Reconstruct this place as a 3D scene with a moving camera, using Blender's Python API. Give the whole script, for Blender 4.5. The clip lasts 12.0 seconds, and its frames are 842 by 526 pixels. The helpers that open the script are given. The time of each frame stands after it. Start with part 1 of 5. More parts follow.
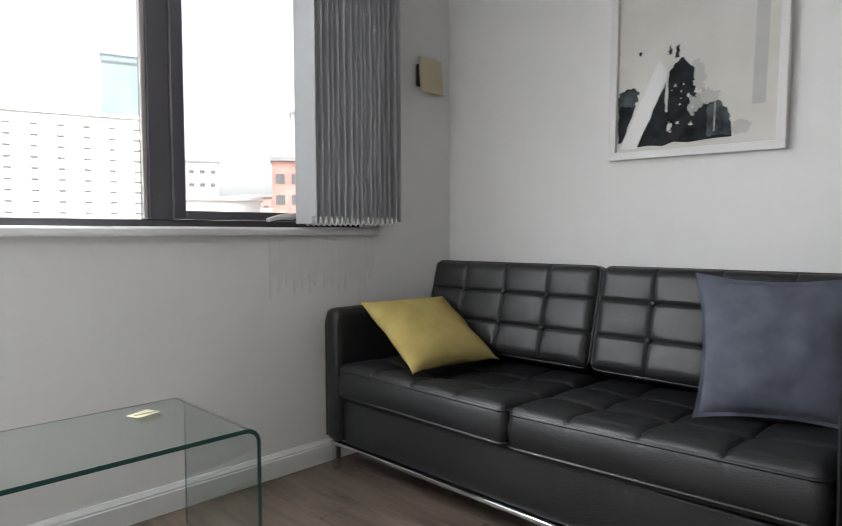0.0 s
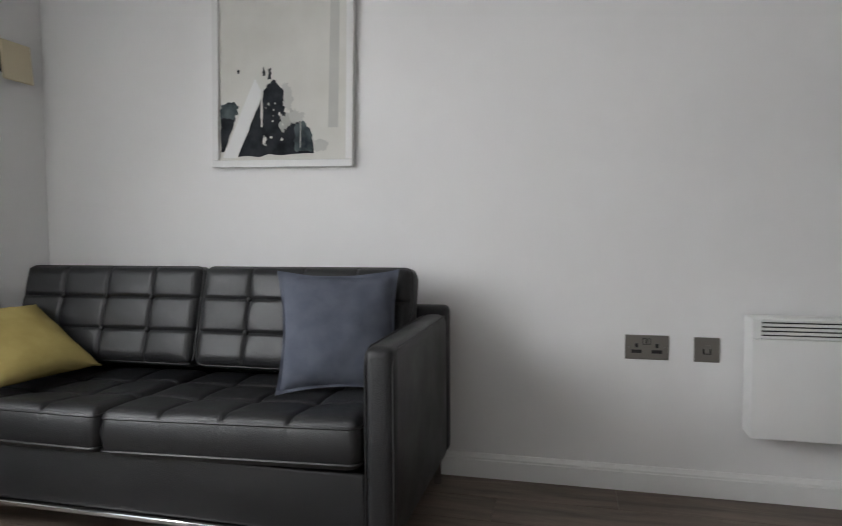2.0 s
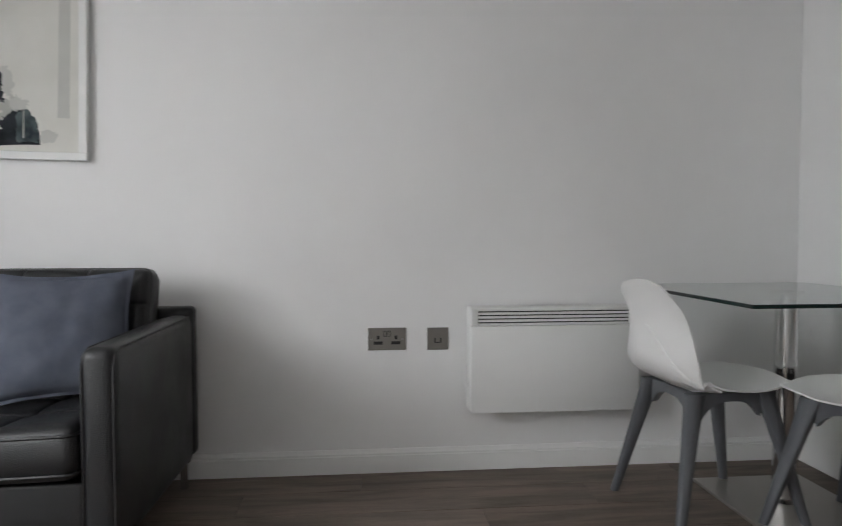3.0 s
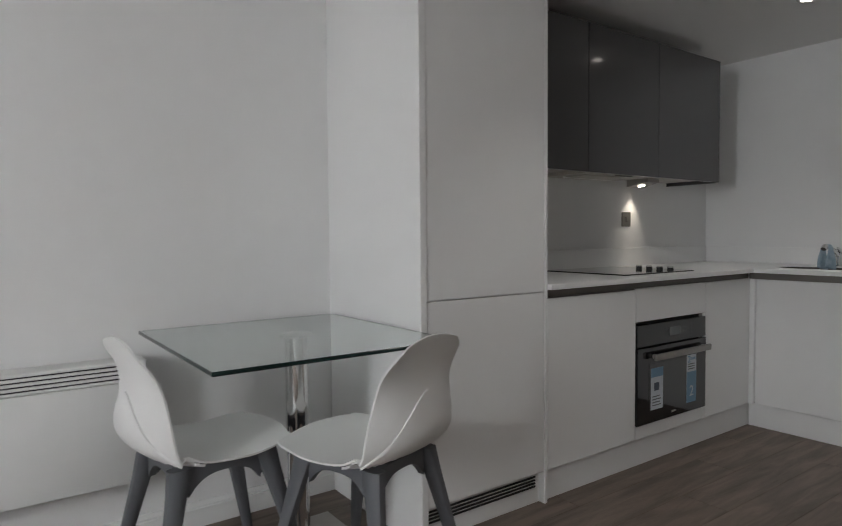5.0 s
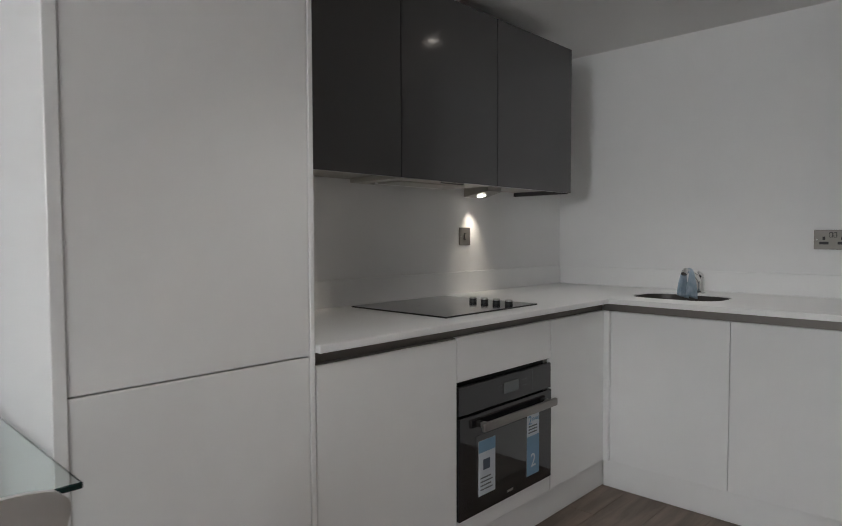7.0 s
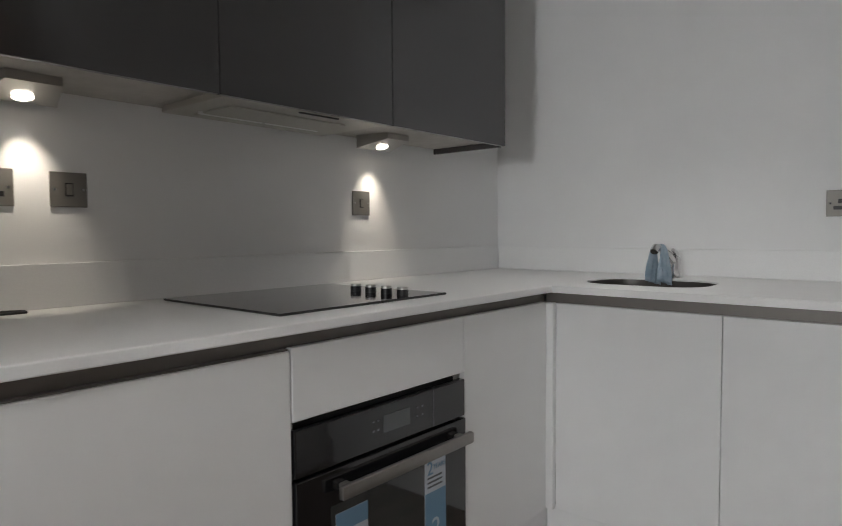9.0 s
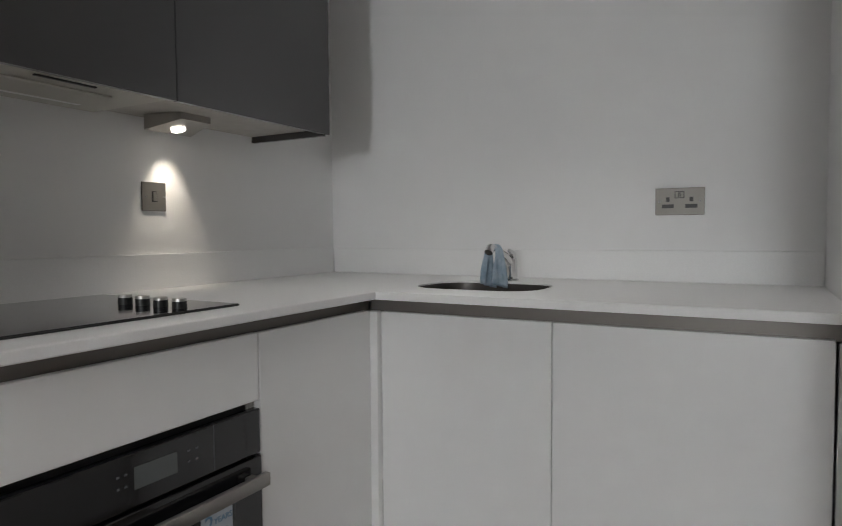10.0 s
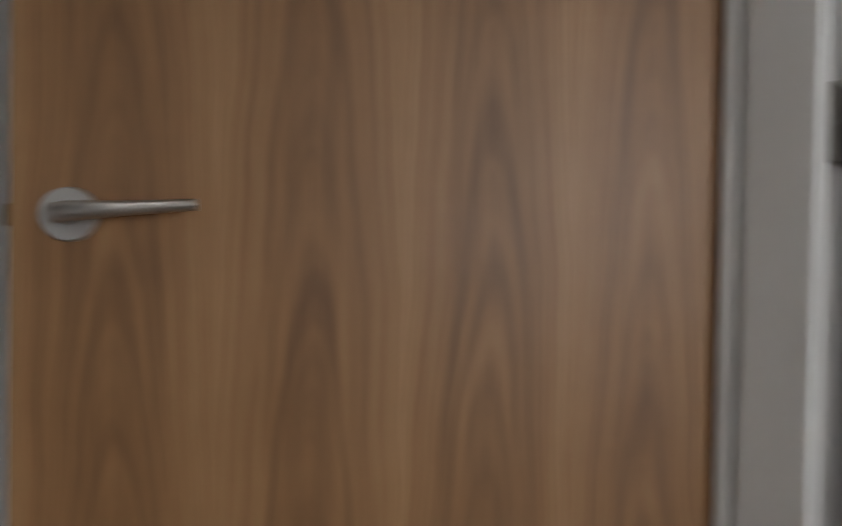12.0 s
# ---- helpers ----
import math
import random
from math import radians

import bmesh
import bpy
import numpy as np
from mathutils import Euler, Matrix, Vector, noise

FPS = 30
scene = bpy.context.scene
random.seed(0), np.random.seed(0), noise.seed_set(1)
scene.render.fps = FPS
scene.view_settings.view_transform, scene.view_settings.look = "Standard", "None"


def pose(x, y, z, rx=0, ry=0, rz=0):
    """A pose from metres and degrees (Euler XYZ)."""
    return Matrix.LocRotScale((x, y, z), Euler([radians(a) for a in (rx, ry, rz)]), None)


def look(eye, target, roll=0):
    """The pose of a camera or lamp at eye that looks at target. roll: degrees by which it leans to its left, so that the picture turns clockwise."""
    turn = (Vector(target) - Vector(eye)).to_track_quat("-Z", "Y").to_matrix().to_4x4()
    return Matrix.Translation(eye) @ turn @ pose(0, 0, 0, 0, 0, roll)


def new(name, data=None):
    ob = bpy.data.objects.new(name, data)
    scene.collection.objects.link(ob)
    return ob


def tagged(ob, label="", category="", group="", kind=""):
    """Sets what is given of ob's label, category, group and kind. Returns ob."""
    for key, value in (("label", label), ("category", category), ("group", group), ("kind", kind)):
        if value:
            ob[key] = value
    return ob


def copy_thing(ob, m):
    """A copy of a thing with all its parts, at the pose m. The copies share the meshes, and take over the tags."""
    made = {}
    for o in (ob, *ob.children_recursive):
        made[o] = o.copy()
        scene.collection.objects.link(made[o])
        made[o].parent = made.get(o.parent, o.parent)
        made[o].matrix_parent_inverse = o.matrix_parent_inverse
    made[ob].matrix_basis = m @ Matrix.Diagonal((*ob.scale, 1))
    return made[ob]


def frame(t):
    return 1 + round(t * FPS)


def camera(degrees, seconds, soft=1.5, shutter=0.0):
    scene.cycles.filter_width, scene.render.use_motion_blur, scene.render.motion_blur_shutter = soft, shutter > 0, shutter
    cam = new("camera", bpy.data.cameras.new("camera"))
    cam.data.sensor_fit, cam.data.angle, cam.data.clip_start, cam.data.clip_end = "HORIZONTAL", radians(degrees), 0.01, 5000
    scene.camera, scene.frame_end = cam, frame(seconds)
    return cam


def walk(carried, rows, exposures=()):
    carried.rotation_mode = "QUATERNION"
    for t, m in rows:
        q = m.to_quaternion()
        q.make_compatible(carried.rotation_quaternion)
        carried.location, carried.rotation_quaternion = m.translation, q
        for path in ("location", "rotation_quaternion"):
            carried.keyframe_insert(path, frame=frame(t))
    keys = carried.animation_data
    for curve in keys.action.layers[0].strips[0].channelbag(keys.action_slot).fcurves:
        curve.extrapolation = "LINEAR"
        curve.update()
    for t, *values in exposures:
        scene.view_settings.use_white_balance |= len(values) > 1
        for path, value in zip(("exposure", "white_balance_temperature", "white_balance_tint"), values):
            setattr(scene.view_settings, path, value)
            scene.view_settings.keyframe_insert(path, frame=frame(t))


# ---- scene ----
# X runs along the sofa wall away from the window, Y points into the sofa wall (its face is Y = 0), Z is up.
cam = camera(68.8, 12.0, soft=1.0, shutter=0.25)
ROWS = [
    (0, look((2.146, -2.351, 0.969), (0.732, -0.94, 0.879), -0.3)),
    (0.5, look((2.191, -2.359, 0.962), (0.978, -0.771, 0.881), -0.3)),
    (1, look((2.257, -2.384, 0.962), (1.296, -0.632, 0.88), -0.4)),
    (1.5, look((2.322, -2.394, 0.966), (1.607, -0.528, 0.884), -0.4)),
    (2, look((2.415, -2.416, 0.982), (1.938, -0.477, 0.882), -0.4)),
    (2.5, look((2.495, -2.453, 0.975), (2.337, -0.461, 0.881), -0.2)),
    (3, look((2.61, -2.495, 0.952), (2.783, -0.505, 0.875), -0.1)),
    (3.5, look((2.783, -2.509, 0.948), (3.187, -0.552, 0.866), -0.4)),
    (3.7, look((2.857, -2.5, 0.956), (3.366, -0.568, 0.865), -0.4)),
    (4.2, look((3.0, -2.46, 1.0), (3.81, -0.635, 0.907), -0.4)),
    (4.8, look((3.17, -2.38, 1.07), (4.29, -0.725, 0.98), -0.5)),
    (5.3, look((3.34, -2.308, 1.121), (4.583, -0.744, 1.031), -0.5)),
    (5.5, look((3.426, -2.265, 1.131), (4.738, -0.758, 1.043), -0.6)),
    (6, look((3.682, -2.19, 1.169), (5.082, -0.764, 1.078), -0.4)),
    (6.5, look((3.885, -2.1, 1.181), (5.317, -0.708, 1.091), -0.3)),
    (6.7, look((3.966, -2.055, 1.188), (5.407, -0.672, 1.097), -0.2)),
    (7.2, look((4.18, -1.96, 1.175), (5.63, -0.585, 1.09), -0.2)),
    (7.8, look((4.45, -1.86, 1.135), (5.91, -0.5, 1.063), -0.3)),
    (8.3, look((4.668, -1.787, 1.102), (6.142, -0.437, 1.039), -0.3)),
    (8.5, look((4.736, -1.748, 1.091), (6.217, -0.404, 1.01), -0.3)),
    (9, look((4.905, -1.666, 1.075), (6.423, -0.368, 0.972), -0.4)),
    (9.5, look((5.102, -1.625, 1.06), (6.754, -0.5, 0.978), -0.3)),
    (10, look((5.224, -1.654, 1.063), (6.975, -0.693, 0.965), -0.4)),
    (10.5, look((5.214, -1.695, 1.042), (7.036, -0.875, 0.941), 0.0)),
    (10.8, look((5.176, -1.719, 1.028), (7.05, -1.028, 0.921), 0.1)),
    (11, look((5.175, -1.776, 1.016), (7.084, -1.177, 0.907), 0.1)),
    (11.2, look((5.155, -1.829, 1.004), (7.103, -1.398, 0.89), 0.1)),
    (11.4, look((5.153, -1.903, 0.997), (7.14, -1.71, 0.879), 0.0)),
    (11.5, look((5.162, -1.945, 0.994), (7.157, -1.86, 0.881), 0.2)),
    (11.6, look((5.165, -1.975, 0.988), (7.162, -2.09, 0.892), 0.5)),
    (11.7, look((5.155, -1.968, 0.976), (7.112, -2.38, 0.93), 0.8)),
    (11.8, look((5.132, -1.94, 0.97), (6.994, -2.67, 0.945), 0.8)),
    (11.9, look((5.097, -1.922, 0.97), (6.805, -2.965, 0.948), 0.9)),
    (12.0, look((5.054, -1.913, 0.973), (6.575, -3.212, 0.944), 0.9)),
]
EXPOSURES = [(0, 2.25), (1.5, 2.15), (2.5, 2.15), (3.5, 2.27), (5.5, 2.4), (6.5, 2.55), (8.5, 2.85), (10.0, 2.8), (11.0, 2.45), (11.5, 2.4), (12, 2.75)]
walk(cam, ROWS, EXPOSURES)

# ---- daylight: overcast sky through the window, sun veiled and behind the house ----
world = bpy.data.worlds.new("sky")
scene.world = world
world.use_nodes = True
wn, wl = world.node_tree.nodes, world.node_tree.links
sky = wn.new("ShaderNodeTexSky")
sky.sky_type, sky.sun_disc = "NISHITA", False
sky.sun_elevation, sky.sun_rotation = radians(48), radians(60)
sky.air_density, sky.dust_density, sky.ozone_density = 1.0, 6.0, 0.6
veil = wn.new("ShaderNodeHueSaturation")  # cloud takes the blue out of the sky
veil.inputs["Saturation"].default_value = 0.15
wl.new(sky.outputs["Color"], veil.inputs["Color"])
wl.new(veil.outputs["Color"], wn["Background"].inputs["Color"])
wn["Background"].inputs["Strength"].default_value = 0.15
sun = new("sun", bpy.data.lights.new("sun", "SUN"))
sun.data.energy, sun.data.angle, sun.data.color = 1.5, radians(15), (1.0, 0.96, 0.9)
sun.matrix_world = look((8, 5, 12), (0, 0, 1))


# added lamps for sky light, in the window opening beside and above the view
def sky_fill_lamp(y0, y1, z0, z1, watts):
    a = new("sky_fill_lamp", bpy.data.lights.new("sky_fill_lamp", "AREA"))
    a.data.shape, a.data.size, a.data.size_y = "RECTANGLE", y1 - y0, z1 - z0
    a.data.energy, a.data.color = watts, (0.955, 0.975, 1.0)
    # turned down and away from the sofa wall, to even out the walls
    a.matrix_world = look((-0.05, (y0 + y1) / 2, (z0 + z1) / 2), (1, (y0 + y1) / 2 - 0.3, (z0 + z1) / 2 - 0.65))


sky_fill_lamp(-2.7, -2.02, 1.04, 2.08, 10.5)
sky_fill_lamp(-2.0, -1.0, 1.93, 2.08, 0.8)


# ---- materials ----
def material(name, color, rough=0.5, metal=0.0, coat=0.0, spec=0.5):
    m = bpy.data.materials.new(name)
    m.use_nodes = True
    b = m.node_tree.nodes["Principled BSDF"]
    b.inputs["Base Color"].default_value = (*color, 1)
    b.inputs["Roughness"].default_value, b.inputs["Metallic"].default_value = rough, metal
    b.inputs["Coat Weight"].default_value, b.inputs["Specular IOR Level"].default_value = coat, spec
    b.inputs["Coat Roughness"].default_value = 0.06
    return m


def node(m, kind, **values):
    n = m.node_tree.nodes.new(kind)
    for key, value in values.items():
        n.inputs[key].default_value = value
    return n


def link(m, a, b):
    m.node_tree.links.new(a, b)


def coords(m, scale=(1, 1, 1), rot=(0, 0, 0)):
    t = m.node_tree.nodes.new("ShaderNodeTexCoord")
    p = m.node_tree.nodes.new("ShaderNodeMapping")
    p.inputs["Scale"].default_value, p.inputs["Rotation"].default_value = scale, rot
    link(m, t.outputs["Object"], p.inputs["Vector"])
    return p.outputs["Vector"]


def mottle(m, color_a, color_b, scale, low=0.35, high=0.65, stretch=(1, 1, 1), detail=4.0):
    """Base colour that wanders between two tones; returns the noise value."""
    v = coords(m, stretch)
    n = node(m, "ShaderNodeTexNoise", Scale=scale, Detail=detail)
    link(m, v, n.inputs["Vector"])
    r = m.node_tree.nodes.new("ShaderNodeValToRGB")
    r.color_ramp.elements[0].position, r.color_ramp.elements[1].position = low, high
    r.color_ramp.elements[0].color, r.color_ramp.elements[1].color = (*color_a, 1), (*color_b, 1)
    link(m, n.outputs["Fac"], r.inputs["Fac"])
    link(m, r.outputs["Color"], m.node_tree.nodes["Principled BSDF"].inputs["Base Color"])
    return n.outputs["Fac"]


def relief(m, scale, strength, distance=0.002, stretch=(1, 1, 1), kind="ShaderNodeTexNoise", detail=3.0):
    v = coords(m, stretch)
    n = node(m, kind, Scale=scale)
    if kind == "ShaderNodeTexNoise":
        n.inputs["Detail"].default_value = detail
    link(m, v, n.inputs["Vector"])
    b = node(m, "ShaderNodeBump", Strength=strength, Distance=distance)
    link(m, n.outputs[0], b.inputs["Height"])
    link(m, b.outputs["Normal"], m.node_tree.nodes["Principled BSDF"].inputs["Normal"])


def gloss(m, scale, low, high, stretch=(1, 1, 1)):
    v = coords(m, stretch)
    n = node(m, "ShaderNodeTexNoise", Scale=scale, Detail=4.0)
    link(m, v, n.inputs["Vector"])
    r = node(m, "ShaderNodeMapRange", **{"From Min": 0.3, "From Max": 0.7, "To Min": low, "To Max": high})
    link(m, n.outputs["Fac"], r.inputs["Value"])
    link(m, r.outputs["Result"], m.node_tree.nodes["Principled BSDF"].inputs["Roughness"])


WALL = material("wall_paint", (0.78, 0.778, 0.775), 0.7, spec=0.3)
mottle(WALL, (0.812, 0.808, 0.803), (0.832, 0.828, 0.823), 1.7, 0.2, 0.8)
relief(WALL, 260, 0.12, 0.001)
CEILING = material("ceiling_paint", (0.8, 0.79, 0.78), 0.85, spec=0.2)
relief(CEILING, 200, 0.1, 0.001)
TRIM = material("trim_paint", (0.8, 0.8, 0.79), 0.35)
gloss(TRIM, 12, 0.28, 0.42)
CABINET = material("white_lacquer", (0.79, 0.787, 0.78), 0.34)
gloss(CABINET, 1.2, 0.33, 0.36)
GREYDOOR = material("grey_gloss", (0.082, 0.081, 0.083), 0.14, coat=0.4)
gloss(GREYDOOR, 4, 0.12, 0.2)
CARCASS = material("carcass_board", (0.42, 0.4, 0.37), 0.5)
mottle(CARCASS, (0.4, 0.38, 0.35), (0.45, 0.43, 0.4), 20)
CARCASSDARK = material("carcass_dark", (0.05, 0.05, 0.05), 0.5)
QUARTZ = material("white_quartz", (0.8, 0.79, 0.77), 0.2)
mottle(QUARTZ, (0.82, 0.816, 0.81), (0.855, 0.85, 0.845), 220, 0.3, 0.7)
gloss(QUARTZ, 2, 0.4, 0.46)
RAIL = material("brushed_aluminium", (0.2, 0.185, 0.17), 0.5, 0.7)
relief(RAIL, 60, 0.15, 0.0006, (1, 1, 30))
STEEL = material("brushed_steel", (0.5, 0.48, 0.455), 0.36, 0.95)
relief(STEEL, 90, 0.1, 0.0005, (20, 1, 1))
PLATE = material("satin_steel_plate", (0.25, 0.235, 0.215), 0.48, 0.75)
relief(PLATE, 120, 0.12, 0.0004, (12, 1, 1))
CHROME = material("chrome", (0.72, 0.72, 0.72), 0.08, 1.0)
BLACKGLASS = material("black_glass", (0.008, 0.008, 0.009), 0.06, coat=0.5)
gloss(BLACKGLASS, 9, 0.05, 0.1)
OVENGLASS = material("oven_window", (0.03, 0.033, 0.033), 0.05, coat=0.6)
BLACK = material("black_plastic", (0.012, 0.012, 0.012), 0.4)
GREYPLASTIC = material("grey_plastic", (0.11, 0.115, 0.125), 0.5)
relief(GREYPLASTIC, 300, 0.08, 0.0008)
WHITEPLASTIC = material("white_plastic", (0.76, 0.755, 0.745), 0.42)
relief(WHITEPLASTIC, 400, 0.06, 0.0006)
HEATER = material("white_enamel", (0.78, 0.78, 0.77), 0.35)
relief(HEATER, 150, 0.04, 0.0008)
LEATHER = material("black_leather", (0.015, 0.0155, 0.017), 0.42)
relief(LEATHER, 320, 0.35, 0.0012, kind="ShaderNodeTexVoronoi")
gloss(LEATHER, 7, 0.36, 0.5)
PIPING = material("leather_piping", (0.01, 0.01, 0.011), 0.45)
YELLOW = material("mustard_cotton", (0.42, 0.33, 0.1), 0.9, spec=0.15)
mottle(YELLOW, (0.4, 0.315, 0.108), (0.45, 0.362, 0.135), 14)
relief(YELLOW, 420, 0.5, 0.0012)
BLUE = material("slate_blue_cotton", (0.085, 0.1, 0.14), 0.92, spec=0.12)
mottle(BLUE, (0.098, 0.108, 0.14), (0.12, 0.131, 0.166), 18)
relief(BLUE, 420, 0.5, 0.0012)
FRAME = material("anthracite_frame", (0.078, 0.075, 0.086), 0.42)
gloss(FRAME, 30, 0.36, 0.5)
BLIND = material("grey_blind_fabric", (0.44, 0.44, 0.46), 0.9, spec=0.1)
relief(BLIND, 300, 0.4, 0.001, (1, 1, 0.4))
# paler copy of the blind fabric, with the vane's backlight put into its colour
BLINDBACKLIT = material("backlit_blind_tone", (0.62, 0.63, 0.65), 0.85, spec=0.15)
CORD = material("white_cord", (0.84, 0.84, 0.83), 0.45)
SHADE = material("cream_shade", (0.6, 0.53, 0.38), 0.85, spec=0.15)
relief(SHADE, 180, 0.2, 0.001)
PICTURE = material("white_picture_frame", (0.74, 0.74, 0.73), 0.5)
PAPER = material("picture_paper", (0.6, 0.59, 0.55), 0.8, spec=0.2)
mottle(PAPER, (0.62, 0.61, 0.565), (0.68, 0.67, 0.63), 5)
INK = material("black_ink", (0.012, 0.013, 0.016), 0.8, spec=0.2)
mottle(INK, (0.008, 0.009, 0.012), (0.03, 0.034, 0.04), 16)
TEAL = material("teal_ink", (0.05, 0.075, 0.085), 0.8, spec=0.2)
mottle(TEAL, (0.018, 0.026, 0.034), (0.12, 0.15, 0.15), 14)
WASH = material("grey_wash", (0.42, 0.42, 0.39), 0.8, spec=0.2)
PALEBAND = material("pale_grey_ink", (0.5, 0.5, 0.47), 0.8, spec=0.2)
mottle(PALEBAND, (0.49, 0.49, 0.465), (0.54, 0.54, 0.51), 6)
mottle(WASH, (0.36, 0.36, 0.33), (0.48, 0.48, 0.45), 10)
LATCH = material("brass", (0.2, 0.15, 0.08), 0.5, 1.0)
CLOTH = material("blue_cloth", (0.33, 0.42, 0.5), 0.95, spec=0.1)
mottle(CLOTH, (0.28, 0.37, 0.45), (0.42, 0.5, 0.57), 30)
relief(CLOTH, 250, 0.5, 0.0015)
STICKER = material("sticker_white", (0.5, 0.54, 0.58), 0.5)
STICKERBLUE = material("sticker_blue", (0.15, 0.27, 0.39), 0.5)
STICKERDARK = material("sticker_ink", (0.05, 0.07, 0.1), 0.5)
CREAM = material("cream_card", (0.75, 0.72, 0.5), 0.6)


def clear_glass(name, tint):
    m = material(name, tint, 0.0)
    b = m.node_tree.nodes["Principled BSDF"]
    b.inputs["Transmission Weight"].default_value, b.inputs["IOR"].default_value = 1.0, 1.48
    return m


GLASS = clear_glass("table_glass", (0.8, 0.87, 0.85))
PANE = clear_glass("window_glass", (0.97, 0.98, 0.98))
GLASSEDGE = material("green_glass_edge", (0.006, 0.022, 0.02), 0.2)


def glow(name, color, strength):
    m = material(name, color, 0.5)
    b = m.node_tree.nodes["Principled BSDF"]
    b.inputs["Emission Color"].default_value = (*color, 1)
    b.inputs["Emission Strength"].default_value = strength
    return m


LED = glow("lamp_face", (1.0, 0.93, 0.82), 1.6)
DOWN = glow("downlight_face", (1.0, 0.93, 0.85), 1.5)


def timber(name, dark, light, figure, axis_scale, rough=0.45, per_object=0.0):
    """Straight-grained wood with cathedral figure; axis_scale stretches it along the grain."""
    m = material(name, light, rough)
    v = coords(m, axis_scale)
    if per_object:
        info = m.node_tree.nodes.new("ShaderNodeObjectInfo")
        shift = node(m, "ShaderNodeVectorMath")
        shift.operation = "MULTIPLY_ADD"
        shift.inputs[1].default_value, = (Vector((37.0, 23.0, 11.0)),)
        comb = m.node_tree.nodes.new("ShaderNodeCombineXYZ")
        for i in range(3):
            link(m, info.outputs["Random"], comb.inputs[i])
        link(m, comb.outputs["Vector"], shift.inputs[0])
        link(m, v, shift.inputs[2])
        v = shift.outputs["Vector"]
    big = node(m, "ShaderNodeTexNoise", Scale=figure, Detail=3.0, Distortion=0.6)
    fine = node(m, "ShaderNodeTexNoise", Scale=figure * 14, Detail=5.0)
    link(m, v, big.inputs["Vector"])
    link(m, v, fine.inputs["Vector"])
    mix = node(m, "ShaderNodeMath")
    mix.operation = "MULTIPLY_ADD"
    mix.inputs[1].default_value = 0.3
    link(m, fine.outputs["Fac"], mix.inputs[0])
    link(m, big.outputs["Fac"], mix.inputs[2])
    r = m.node_tree.nodes.new("ShaderNodeValToRGB")
    r.color_ramp.elements[0].position, r.color_ramp.elements[1].position = 0.45, 0.85
    r.color_ramp.elements[0].color, r.color_ramp.elements[1].color = (*dark, 1), (*light, 1)
    link(m, mix.outputs["Value"], r.inputs["Fac"])
    link(m, r.outputs["Color"], m.node_tree.nodes["Principled BSDF"].inputs["Base Color"])
    b = node(m, "ShaderNodeBump", Strength=0.08, Distance=0.001)
    link(m, fine.outputs["Fac"], b.inputs["Height"])
    link(m, b.outputs["Normal"], m.node_tree.nodes["Principled BSDF"].inputs["Normal"])
    return m


PLANK = timber("floor_oak", (0.09, 0.066, 0.05), (0.2, 0.155, 0.125), 2.2, (1.2, 9, 9), 0.5, 1.0)


